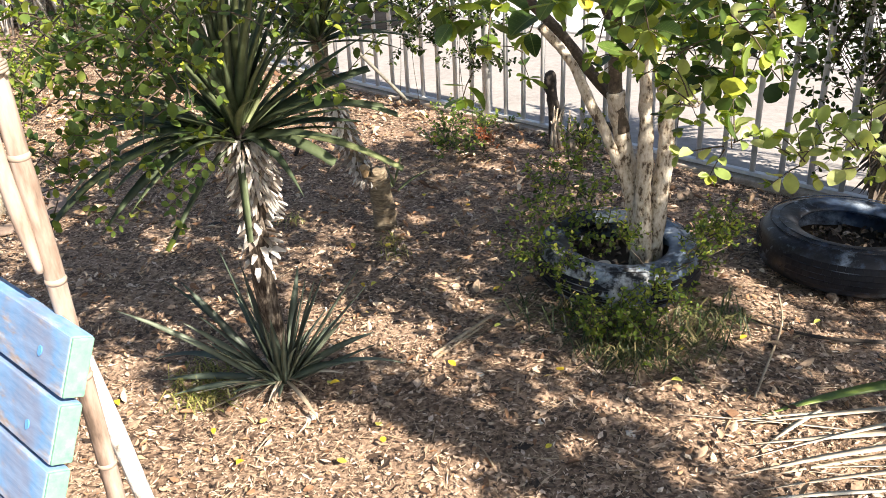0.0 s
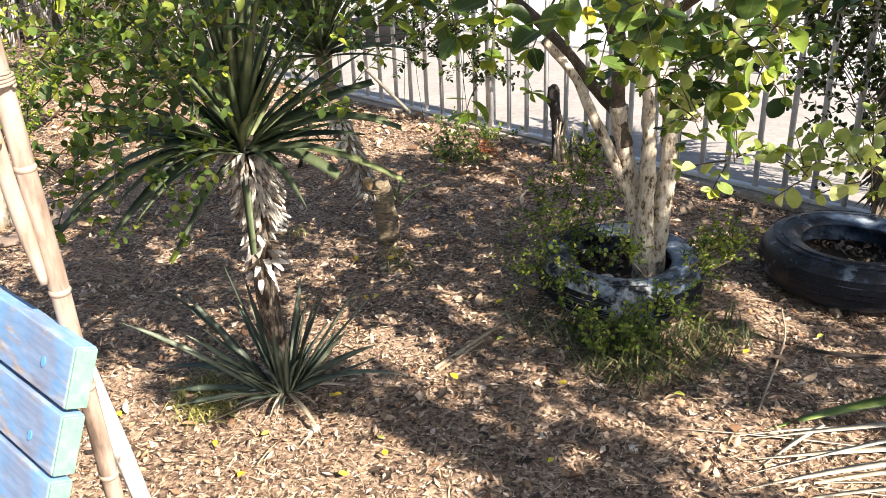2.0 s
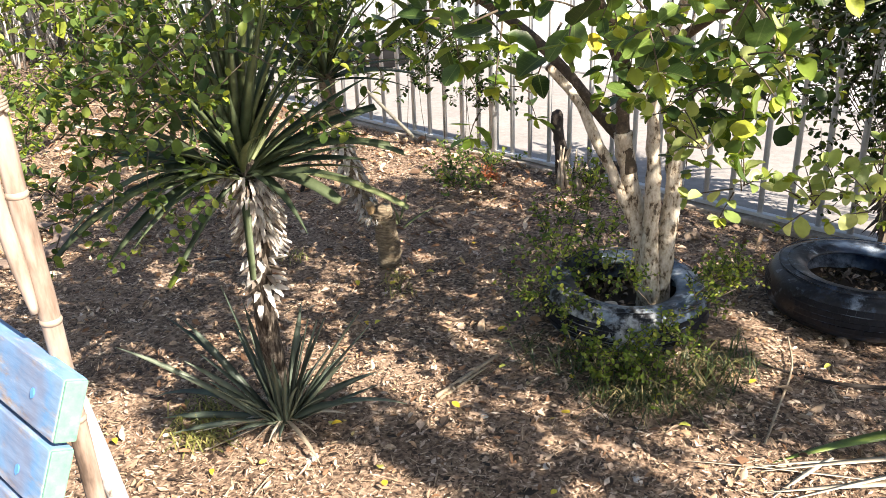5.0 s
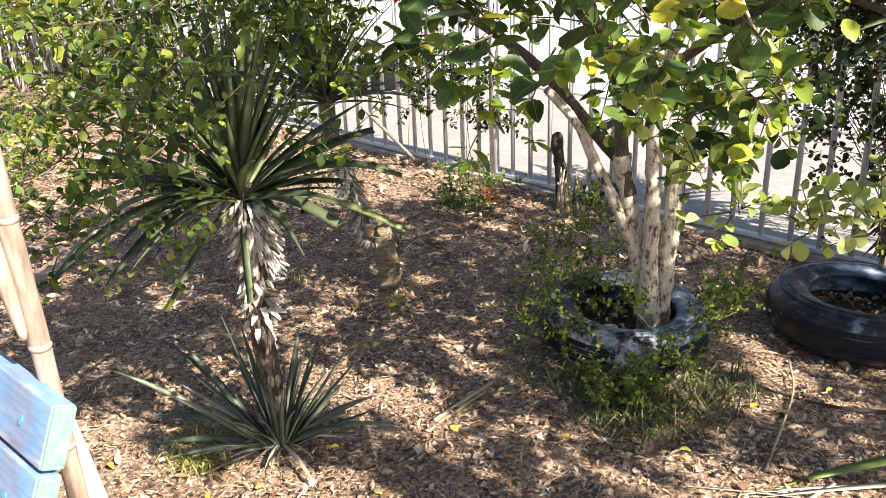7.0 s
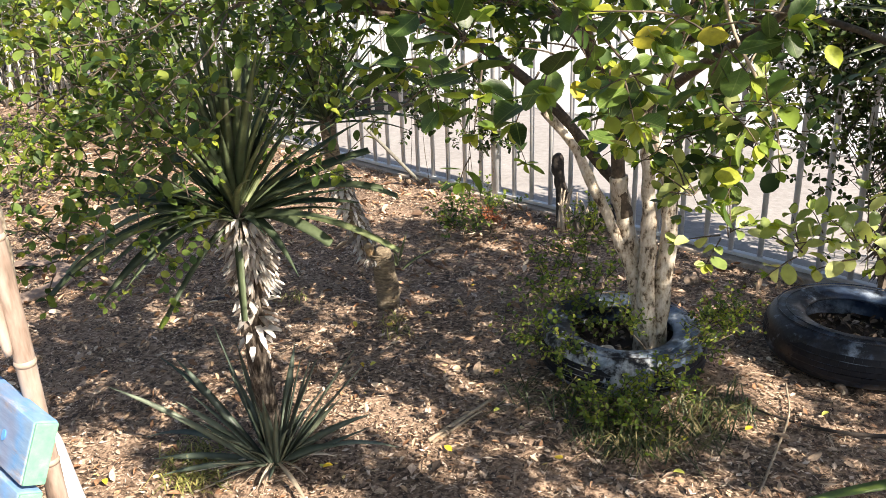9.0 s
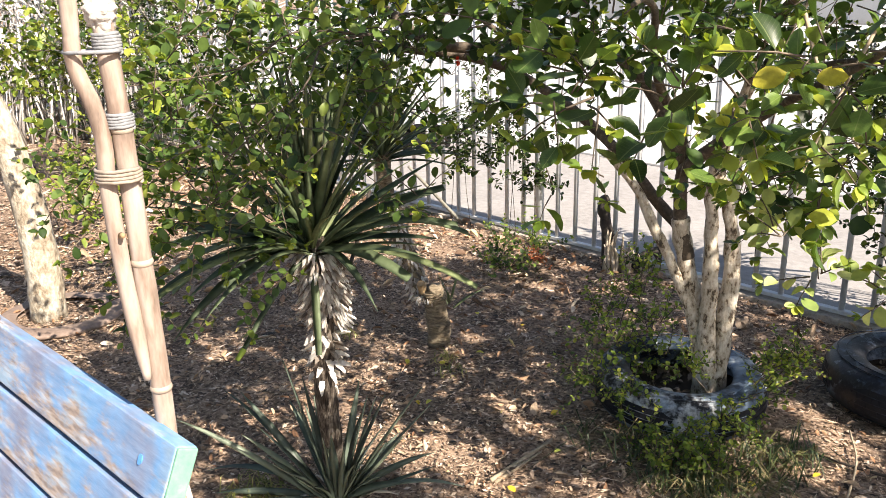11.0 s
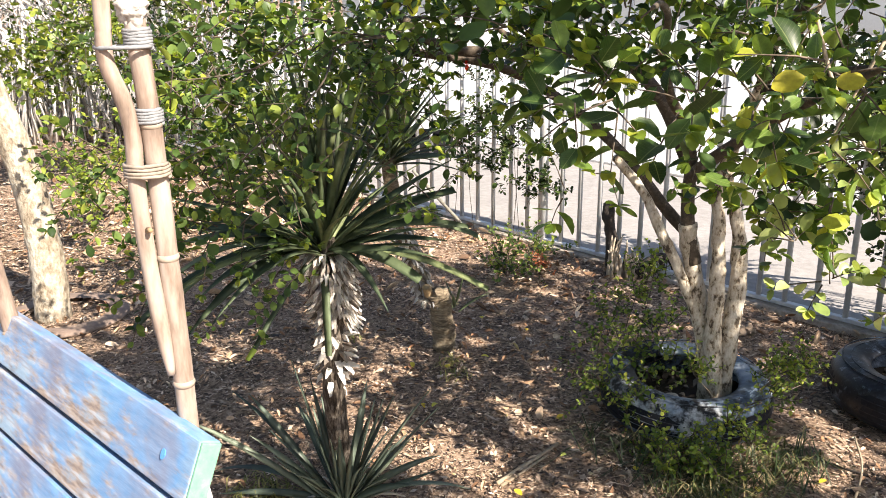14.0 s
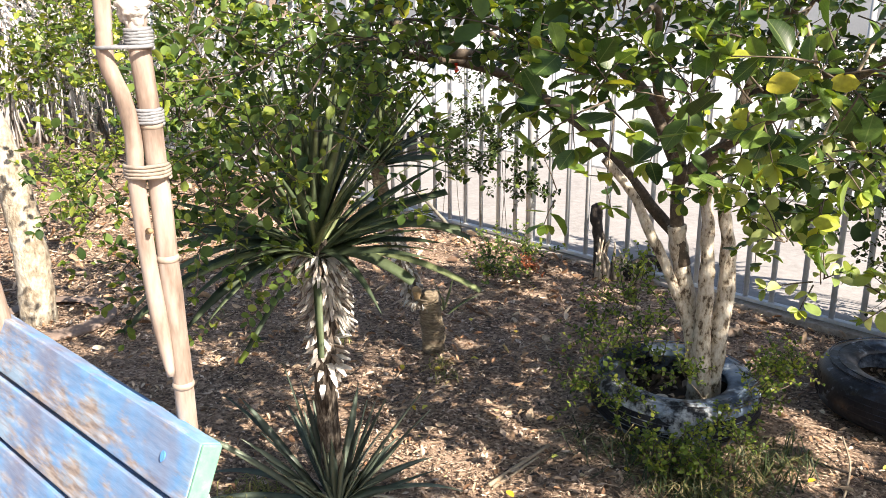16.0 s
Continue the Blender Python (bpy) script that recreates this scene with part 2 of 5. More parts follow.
M_CUT = surface("cut_wood", [(0.35, (0.2, 0.13, 0.065)), (0.65, (0.38, 0.27, 0.15))], 20, 90, 0.8, 0.3, 0.002)
GREENS = [(0.0, (0.024, 0.048, 0.013)), (0.4, (0.065, 0.12, 0.03)), (0.75, (0.125, 0.205, 0.045)), (0.95, (0.22, 0.31, 0.055)), (1.0, (0.42, 0.42, 0.05))]
LIGHTS = [(0.0, (0.03, 0.062, 0.018)), (0.4, (0.095, 0.16, 0.042)), (0.8, (0.18, 0.255, 0.058)), (1.0, (0.34, 0.38, 0.07))]
M_LEAF = leafy("broad_leaf", GREENS, False, 0.36, 0.4, pattern=3.5, ribs=True, gleam=0.4)
M_LEAF_JOINED = leafy("broad_leaves", GREENS, True, 0.36, 0.4, gleam=0.3)
M_TIP = leafy("lime_young_leaves", [(0.0, (0.12, 0.2, 0.03)), (0.5, (0.24, 0.33, 0.045)), (1.0, (0.42, 0.46, 0.07))], True, 0.4, 0.45)
M_SMALL = leafy("small_bright_leaf", LIGHTS, False, 0.4, 0.42, pattern=3.5, gleam=0.3)
M_SMALL_JOINED = leafy("small_bright_leaves", LIGHTS, True, 0.4, 0.42, gleam=0.3)
M_BUSH = leafy("bright_bush_leaves", [(0.0, (0.045, 0.085, 0.016)), (0.4, (0.15, 0.225, 0.04)), (0.75, (0.29, 0.37, 0.065)), (1.0, (0.46, 0.48, 0.09))], True, 0.4, 0.5)
# paler copy of the broad leaf, with sunlight put into its colour
M_SUNLIT_LEAF = leafy("sunlit_pale_leaves", [(0.0, (0.22, 0.3, 0.09)), (0.5, (0.4, 0.48, 0.16)), (1.0, (0.56, 0.6, 0.26))], True, 0.35, 0.4)
M_HEDGE = leafy("hedge_leaves", [(0.0, (0.018, 0.034, 0.01)), (0.6, (0.045, 0.075, 0.02)), (1.0, (0.14, 0.18, 0.04))], True, 0.45, 0.25, gleam=0.2)
M_GRASS = leafy("grass_blades", [(0.0, (0.02, 0.035, 0.012)), (0.45, (0.05, 0.075, 0.025)), (0.75, (0.13, 0.14, 0.05)), (1.0, (0.4, 0.32, 0.17))], True, 0.5, 0.25)
M_GRASS_DRY = leafy("yellowing_grass_blades", [(0.0, (0.09, 0.11, 0.03)), (0.5, (0.26, 0.27, 0.07)), (1.0, (0.5, 0.42, 0.17))], True, 0.5, 0.25)
M_REDWEED = leafy("orange_dry_weed", [(0.0, (0.4, 0.1, 0.04)), (0.6, (0.6, 0.2, 0.09)), (1.0, (0.66, 0.36, 0.18))], True, 0.6, 0.2)
M_FLOWER = leafy("red_flower_petals", [(0.0, (0.6, 0.03, 0.02)), (1.0, (0.75, 0.08, 0.03))], True, 0.5, 0.3)
M_CHAR = surface("charred_wood", [(0.3, (0.012, 0.01, 0.009)), (0.6, (0.045, 0.035, 0.028)), (0.8, (0.12, 0.09, 0.07))], 20, 70, 0.9, 0.9, 0.01)
M_SPLINTER = surface("weathered_split_wood", [(0.3, (0.14, 0.1, 0.07)), (0.5, (0.42, 0.35, 0.27)), (0.75, (0.65, 0.58, 0.48))], 18, 80, 0.9, 0.8, 0.008, (1, 1, 0.3))
M_STICK = surface("dry_stick", [(0.3, (0.2, 0.15, 0.1)), (0.6, (0.42, 0.34, 0.24)), (0.8, (0.56, 0.48, 0.36))], 14, 80, 0.85, 0.4, 0.003)
M_FROND_DRY = leafy("dry_frond", [(0.0, (0.46, 0.38, 0.28)), (1.0, (0.7, 0.64, 0.53))], False, 0.6, 0.15, (1, 0.95, 0.8))
M_FROND = leafy("green_frond", [(0.0, (0.12, 0.2, 0.04)), (1.0, (0.26, 0.34, 0.08))], False, 0.4, 0.25)
M_CANE = litter("dry_grey_canes", [(0.0, (0.25, 0.225, 0.2)), (0.4, (0.45, 0.43, 0.4)), (1.0, (0.68, 0.66, 0.63))])
M_STICK_GREY = surface("grey_dry_cane", [(0.35, (0.1, 0.095, 0.08)), (0.65, (0.26, 0.25, 0.21))], 14, 80, 0.85, 0.4, 0.003)
M_STONE_TAN = surface("tan_stone", [(0.35, (0.14, 0.1, 0.07)), (0.65, (0.32, 0.25, 0.19))], 14, 70, 0.9, 0.6, 0.004)
M_STONE = surface("pale_stone", [(0.3, (0.4, 0.37, 0.33)), (0.7, (0.62, 0.59, 0.54))], 14, 70, 0.9, 0.5, 0.004)
M_BLACK = surface("black_rubber", [(0.3, (0.006, 0.006, 0.007)), (0.7, (0.014, 0.014, 0.015))], 12, 90, 0.8, 0.2, 0.002, gleam=0.08)


# ---- mesh helpers ----
rng = np.random.default_rng(7)
rnd = random.Random(11)


def mesh_from(name, verts, faces, material, smooth=False):
    me = bpy.data.meshes.new(name)
    me.from_pydata([tuple(v) for v in verts], [], [tuple(f) for f in faces])
    me.materials.append(material)
    if smooth:
        me.polygons.foreach_set("use_smooth", [True] * len(me.polygons))
    me.update()
    return me


def mesh_of(name, bm, material, smooth=False):
    me = bpy.data.meshes.new(name)
    bm.normal_update()
    bm.to_mesh(me)
    bm.free()
    me.materials.append(material)
    if smooth:
        me.polygons.foreach_set("use_smooth", [True] * len(me.polygons))
    return me


def link(name, me, parent=None, label="", m=None):
    ob = new(name, me)
    if parent is not None:
        ob.parent = parent
        ob.matrix_parent_inverse = parent.matrix_basis.inverted()
    if m is not None:
        ob.matrix_basis = m
    if label:
        ob["label"] = label
    return ob


def thing(name, label, category, at=(0, 0, 0), group="", kind=""):
    ob = new(name)
    ob.empty_display_size = 0.05
    ob.location = at
    ob.matrix_basis = Matrix.Translation(at)
    return tagged(ob, label, category, group, kind)


def part(name, bm, material, parent, label="", smooth=False):
    return link(name, mesh_of(name, bm, material, smooth), parent, label)


def box_bm(m, size, bevel=0.0, segments=2):
    bm = bmesh.new()
    bmesh.ops.create_cube(bm, size=1, matrix=m @ Matrix.Diagonal((*size, 1)))
    if bevel:
        bmesh.ops.bevel(bm, geom=bm.edges[:], offset=bevel, segments=segments, affect="EDGES", profile=0.6)
    return bm


def smooth_path(points, steps=6):
    """A rounded polyline through points (Catmull-Rom)."""
    p = [np.array(q, float) for q in points]
    p = [2 * p[0] - p[1]] + p + [2 * p[-1] - p[-2]]
    out = []
    for i in range(1, len(p) - 2):
        a, b, c, d = p[i - 1:i + 3]
        for k in range(steps):
            t = k / steps
            out.append(0.5 * (2 * b + (c - a) * t + (2 * a - 5 * b + 4 * c - d) * t * t + (3 * b - a - 3 * c + d) * t ** 3))
    out.append(p[-2])
    return out


def tube_data(points, radii, sides=8, rough=0.0, seed=0):
    """Rings along points; radii has one value per point. Both ends are closed."""
    pts = [np.array(p, float) for p in points]
    verts, faces = [], []
    ref = np.array((0.31, 0.17, 0.93))
    for i, p in enumerate(pts):
        d = pts[min(i + 1, len(pts) - 1)] - pts[max(i - 1, 0)]
        d /= np.linalg.norm(d) + 1e-9
        u = np.cross(d, ref if abs(d @ ref) < 0.95 else np.array((1.0, 0, 0)))
        u /= np.linalg.norm(u)
        v = np.cross(d, u)
        for k in range(sides):
            a = 2 * math.pi * k / sides
            q = p + radii[i] * (math.cos(a) * u + math.sin(a) * v)
            if rough:
                q = p + (q - p) * (1 + rough * noise.noise(Vector(q) * 22 + Vector((seed, 0, 0))))
            verts.append(q)
    for i in range(len(pts) - 1):
        for k in range(sides):
            a, b = i * sides + k, i * sides + (k + 1) % sides
            faces.append((a, b, b + sides, a + sides))
    faces.append(tuple(range(sides))[::-1])
    faces.append(tuple(range((len(pts) - 1) * sides, len(pts) * sides)))
    return verts, faces


class Heap:
    """Collects many pieces into one mesh."""

    def __init__(self):
        self.verts, self.faces, self.count = [], [], 0

    def add(self, verts, faces):
        n = self.count
        self.verts.extend(verts)
        self.faces.extend(tuple(i + n for i in f) for f in faces)
        self.count += len(verts)

    def tube(self, points, r0, r1, sides=6, steps=4, rough=0.0, seed=0):
        pts = smooth_path(points, steps)
        n = len(pts) - 1
        self.add(*tube_data(pts, [r0 + (r1 - r0) * i / n for i in range(n + 1)], sides, rough, seed))

    def mesh(self, name, material, smooth=False):
        return mesh_from(name, self.verts, self.faces, material, smooth)


def basis(direction, up=(0, 0, 1), roll=0.0):
    """Axes: y along direction, z near up."""
    y = Vector(direction).normalized()
    x = y.cross(Vector(up))
    if x.length < 1e-4:
        x = Vector((1, 0, 0))
    x.normalize()
    m = Matrix((x, y, x.cross(y))).transposed().to_4x4()
    return m @ Matrix.Rotation(roll, 4, "Y")


def leaf_shape(width=0.3, fold=0.12, droop=0.12, stalk=0.06):
    """A rounded leaf one unit long along y, folded at its rib: 8 faces."""
    rows = [(0.0, 0.01), (stalk, 0.02), (0.28, 0.72), (0.55, 1.0), (0.8, 0.78), (0.95, 0.36)]
    verts, faces = [], []
    for y, w in rows:
        z = -droop * y * y
        verts += [(-w * width, y, z + fold * w * width * 2), (0, y, z), (w * width, y, z + fold * w * width * 2)]
    verts.append((0, 1.0, -droop))
    for i in range(len(rows) - 1):
        a = i * 3
        faces += [(a, a + 1, a + 4, a + 3), (a + 1, a + 2, a + 5, a + 4)]
    e = (len(rows) - 1) * 3
    faces += [(e, e + 1, e + 3), (e + 1, e + 2, e + 3)]
    return verts, faces


BROAD = [leaf_shape(0.33, 0.16, 0.1), leaf_shape(0.29, 0.3, 0.22), leaf_shape(0.36, 0.08, -0.08)]
SMALLS = [leaf_shape(0.3, 0.2, 0.1), leaf_shape(0.36, 0.1, 0.2)]


def strap_shape(length, width, bend, fold=0.25, rows=7, tip=0.55):
    """A strap leaf along y, bending down, channelled, tapering to a point."""
    verts, faces = [], []
    y = z = 0.0
    ang = 0.0
    for i in range(rows + 1):
        t = i / rows
        w = width * 0.5 * (0.55 + 0.45 * min(1, t * 4)) * (1 if t < tip else max(0.04, 1 - ((t - tip) / (1 - tip)) ** 1.4))
        up = fold * w
        verts += [(-w, y - up * math.sin(ang), z + up), (0, y, z), (w, y - up * math.sin(ang), z + up), (0, y, z - 0.0025)]
        ang = -bend * t ** 1.2
        y += length / rows * math.cos(ang)
        z += length / rows * math.sin(ang)
    for i in range(rows):
        a = i * 4
        faces += [(a, a + 1, a + 5, a + 4), (a + 1, a + 2, a + 6, a + 5), (a + 2, a + 3, a + 7, a + 6), (a + 3, a, a + 4, a + 7)]
    return verts, faces


def on_sphere():
    v = rng.normal(size=3)
    return Vector(v / np.linalg.norm(v))


class Foliage:
    """Twigs with leaves; the leaves go into heaps or, for the nearest ones, into a list of single leaves."""

    def __init__(self):
        self.leaves, self.twigs, self.tips = [], Heap(), []

    def twig(self, start, direction, length, leaf, count, sag=0.25, spread=1.0, thick=0.002, young=4):
        p, d = Vector(start), Vector(direction).normalized()
        pts = [p.copy()]
        side = d.cross(on_sphere()).normalized()
        for i in range(count):
            d = (d + Vector((0, 0, -sag / count)) + on_sphere() * 0.1).normalized()
            p = p + d * (length / count)
            pts.append(p.copy())
            side = (Matrix.Rotation(2.4, 3, d) @ side).normalized()
            out = (d * 0.55 + side * spread + Vector((0, 0, 0.12))).normalized()
            size = leaf * rnd.uniform(0.6, 1.2) * (1 - 0.25 * i / count)
            up = (Vector((0, 0, 1)) + on_sphere() * 0.55).normalized()
            self.leaves.append((p.copy(), basis(out, up), size))
            if rnd.random() < 0.4:
                self.leaves.append((p.copy(), basis((d * 0.4 - side).normalized(), up), size * 0.8))
        for k in range(young):
            self.tips.append((p.copy(), basis((d + on_sphere() * 0.75 + Vector((0, 0, 0.2))).normalized(), (Vector((0, 0, 1)) + on_sphere() * 0.5).normalized()), leaf * rnd.uniform(0.3, 0.55)))
        self.twigs.tube([tuple(q) for q in pts[::2]] if len(pts) > 4 else [tuple(q) for q in pts], thick, thick * 0.5, 4, 1)

    def clump(self, centre, spread, twigs, length, leaf, count=6, sag=0.3, lean=(0, 0, 0), young=4):
        c = Vector(centre)
        for i in range(twigs):
            o = on_sphere() * (rnd.random() ** 0.5)
            start = c + Vector((o.x * spread[0], o.y * spread[1], o.z * spread[2])) * 0.75
            d = (o * 0.8 + on_sphere() * 0.5 + Vector(lean) + Vector((0, 0, 0.1))).normalized()
            self.twig(start, d, length * rnd.uniform(0.6, 1.2), leaf, count, sag, young=young)

    def build(self, parent, shapes, single_mat, joined_mat, twig_mat, near=None, singles=0, name="leaf", tip_mat=None):
        order = self.leaves
        if singles:
            n = Vector(near)
            order = sorted(self.leaves, key=lambda q: (q[0] - n).length)
            meshes = [mesh_from(name, v, f, single_mat, True) for v, f in shapes]
            for i, (p, r, s) in enumerate(order[:singles]):
                link(name, meshes[i % len(meshes)], parent, "", Matrix.Translation(p) @ r @ Matrix.Scale(s, 4))
        for label, rest, mat in (("crown", order[singles:], joined_mat), ("new_growth", self.tips, tip_mat or M_TIP)):
            if not rest:
                continue
            verts, faces, at = [], [], 0
            arrs = [np.array(v) for v, f in shapes]
            for i, (p, r, s) in enumerate(rest):
                k = i % len(shapes)
                m = np.array(r.to_3x3()) * s
                verts.append(arrs[k] @ m.T + np.array(p))
                faces.extend(tuple(j + at for j in f) for f in shapes[k][1])
                at += len(arrs[k])
            ob = link(label, mesh_from(label, np.concatenate(verts), faces, mat, True), parent)
            ob["kind"] = "stuff"
        if self.twigs.count:
            link("twigwork", self.twigs.mesh("twigwork", twig_mat, True), parent)["kind"] = "stuff"


# ---- ground, yard and fence ----
FENCE_AT = Vector((-0.645, 5.82, 0))
FENCE_DIR = Vector((0.746, -0.666, 0)).normalized()
FENCE_OUT = Vector((0.666, 0.746, 0)).normalized()
FENCE_TURN = math.atan2(FENCE_DIR.y, FENCE_DIR.x)


def fence_point(s, out=0.0, z=0.0):
    p = FENCE_AT + FENCE_DIR * s + FENCE_OUT * out
    return Vector((p.x, p.y, z))


def uneven(x, y):
    v = noise.noise(Vector((x * 1.1, y * 1.1, 0))) * 0.018 + noise.noise(Vector((x * 5, y * 5, 3))) * 0.007
    return v * max(0.0, min(1.0, (7 - abs(y - 3)) / 3))


def build_ground():
    xs = sorted(set(list(np.linspace(-5, 4, 150)) + [-400, -120, -40, -15, -8, 8, 15, 40, 120, 400]))
    ys = sorted(set(list(np.linspace(0, 9, 150)) + [-400, -120, -40, -12, -4, 14, 22, 40, 120, 400]))
    verts = [(x, y, uneven(x, y) if -5 <= x <= 4 and 0 <= y <= 9 else 0.0) for y in ys for x in xs]
    w = len(xs)
    faces = [(j * w + i, j * w + i + 1, (j + 1) * w + i + 1, (j + 1) * w + i) for j in range(len(ys) - 1) for i in range(w - 1)]
    ob = new("ground", mesh_from("ground", verts, faces, M_SOIL, True))
    tagged(ob, "brown soil with shredded bark mulch and dry leaves", "ground", kind="structure")


build_ground()


def build_yard():
    bm = bmesh.new()
    a, b = -30, 40
    quads = [fence_point(a, 0.05, 0.035), fence_point(b, 0.05, 0.035), fence_point(b, 2.15, 0.035), fence_point(a, 2.15, 0.035)]
    bm.faces.new([bm.verts.new(q) for q in quads])
    bmesh.ops.subdivide_edges(bm, edges=bm.edges[:], cuts=40, use_grid_fill=True)
    for v in bm.verts:
        v.co.z += noise.noise(v.co * 2.2) * 0.01
    tagged(new("ground_yard", mesh_of("ground_yard", bm, M_SAND, True)), "pale trodden sand behind the fence", "ground", kind="structure")
    slab = box_bm(Matrix.Translation(fence_point(4, 12.2, -0.018)) @ Matrix.Rotation(FENCE_TURN, 4, "Z"), (70, 20, 0.12), 0.015)
    tagged(new("pavement", mesh_of("pavement", slab, M_WALL)), "sunlit white concrete pavement beyond the sand", "pavement", kind="structure")
    wall = box_bm(Matrix.Translation(fence_point(4, 22.5, 1.5)) @ Matrix.Rotation(FENCE_TURN, 4, "Z"), (70, 0.3, 3.0), 0.02)
    tagged(new("wall_far", mesh_of("wall_far", wall, M_WALL)), "whitewashed wall far behind the yard", "wall", kind="structure")


build_yard()


def build_fence():
    fence = thing("metal_fence", "grey steel fence of upright round bars on a kerb", "fence", fence_point(1, 0, 0))
    turn = Matrix.Rotation(FENCE_TURN, 4, "Z")
    part("kerb", box_bm(Matrix.Translation(fence_point(-2, -0.01, 0.0)) @ turn, (16, 0.085, 0.05), 0.008), M_CONCRETE, fence, "pale concrete kerb")
    for z in (0.045, 1.74):
        part("rail", box_bm(Matrix.Translation(fence_point(-2, 0, z)) @ turn, (16, 0.035, 0.02), 0.004), M_STEEL, fence)
    bars = [-0.1455 * k for k in range(0, 60)][::-1] + [0.1455 * k for k in range(1, 7)] + [1.136 + 0.1405 * k for k in range(0, 34)]
    v, f = tube_data([(0, 0, 0.05), (0, 0, 0.9), (0, 0, 1.74)], [0.0135] * 3, 10)
    bar = mesh_from("bar", v, f, M_STEEL, True)
    v, f = tube_data([(0, 0, 0.0), (0, 0, 0.9), (0, 0, 1.85)], [0.03] * 3, 14)
    post = mesh_from("post", v, f, M_STEEL, True)
    for s in bars:
        lean = rnd.uniform(-0.006, 0.006)
        link("bar", bar, fence, "", Matrix.Translation(fence_point(s + rnd.uniform(-0.006, 0.006))) @ Matrix.Rotation(lean, 4, "X"))
    for s in (0.995, 0.995 - 2.4, 0.995 - 4.8):
        link("post", post, fence, "", Matrix.Translation(fence_point(s)))


build_fence()


# ---- leaf litter on the ground ----
def litter_mesh(count, area, size, aspect, lift):
    x0, x1, y0, y1 = area
    verts, faces = [], []
    for i in range(count):
        x, y = rng.uniform(x0, x1) + rng.normal(0, 0.4), y0 + (y1 - y0) * rng.random() ** 1.35 + rng.normal(0, 0.3)
        if (Vector((x, y, 0)) - FENCE_AT).dot(FENCE_OUT) > -0.05:
            continue
        s = size * rng.lognormal(0, 0.45)
        w = s * rng.uniform(*aspect)
        a = rng.uniform(0, 2 * math.pi)
        c, sn = math.cos(a), math.sin(a)
        tilt, curl = rng.normal(0, 0.32), rng.uniform(-0.3, 0.5)
        z = uneven(x, y) + rng.uniform(0.001, lift)
        n = len(verts)
        for u, v, k in ((-0.5, 0, 0), (0, -0.5, curl), (0.5, 0.08, 0), (0.05, 0.5, curl * 0.6)):
            px, py = u * s, v * w
            verts.append((x + c * px - sn * py, y + sn * px + c * py, max(z + px * tilt * 0.5 + k * w * 0.5, z - 0.002)))
        faces += [(n, n + 1, n + 2), (n, n + 2, n + 3)]
    return verts, faces


def build_litter():
    v, f = litter_mesh(200000, (-3.6, 2.6, 1.1, 7.5), 0.013, (0.1, 0.48), 0.013)
    ob = new("bark_mulch", mesh_from("bark_mulch", v, f, M_LITTER))
    tagged(ob, "shredded dry bark chips strewn thickly over the soil", "mulch", kind="stuff")
    v, f = litter_mesh(42000, (-3.6, 2.6, 1.1, 7.5), 0.0175, (0.22, 0.6), 0.018)
    ob = new("bark_mulch", mesh_from("bark_mulch", v, f, M_FLAKE))
    tagged(ob, "larger bark flakes and broken leaves on the mulch", "mulch", kind="stuff")
    v, f = litter_mesh(16000, (-9.0, -2.6, 4.0, 10.0), 0.045, (0.2, 0.6), 0.02)
    ob = new("bark_mulch", mesh_from("bark_mulch", v, f, M_LITTER))
    tagged(ob, "pale dry leaves and chips on the far soil", "mulch", kind="stuff")
    v, f = litter_mesh(42000, (-3.2, 2.6, 1.1, 7.0), 0.026, (0.035, 0.1), 0.015)
    ob = new("dry_straw", mesh_from("dry_straw", v, f, M_STRAW))
    tagged(ob, "dry grass stalks and thin twigs over the soil", "straw", kind="stuff")
    verts, faces, at = [], [], 0
    shapes = [(np.array(leaf_shape(w, fd, dr)[0]), leaf_shape(w, fd, dr)[1]) for w, fd, dr in ((0.2, 0.5, -0.3), (0.26, 0.3, 0.3), (0.14, 0.8, -0.15), (0.24, -0.3, -0.2))]
    for i in range(11000):
        x, y = rng.uniform(-3.2, 2.2) + rng.normal(0, 0.4), 1.1 + rng.normal(0, 0.3) + 5.6 * rng.random() ** 0.95
        if (Vector((x, y, 0)) - FENCE_AT).dot(FENCE_OUT) > -0.05:
            continue
        m = Matrix.Rotation(rng.uniform(0, 6.28), 4, "Z") @ Matrix.Rotation(rng.normal(0, 0.3), 4, "X") @ Matrix.Rotation(rng.normal(0, 0.5), 4, "Y")
        v, f = shapes[i % 4]
        s = (0.017 + 0.0045 * max(0.0, y - 1.5)) * rng.lognormal(0, 0.4)
        verts.append(v @ (np.array(m.to_3x3()) * s).T + np.array((x, y, uneven(x, y) + 0.014)))
        faces.extend(tuple(k + at for k in q) for q in f)
        at += len(v)
    ob = new("dry_leaves", mesh_from("dry_leaves", np.concatenate(verts), faces, M_DRYLEAF, True))
    tagged(ob, "curled dry tan leaves lying over the mulch", "leaves", kind="stuff")


build_litter()


# ---- bench with bamboo poles ----
BENCH_A = Vector((-0.447, 1.048, 0.992))
BENCH_D = Vector((-0.778, 0.628, 0)).normalized()
BENCH_E = Vector((-0.2514, -0.3116, -0.9163)).normalized()
BENCH_N = BENCH_D.cross(BENCH_E).normalized()
if BENCH_N.z > 0:
    BENCH_N = -BENCH_N


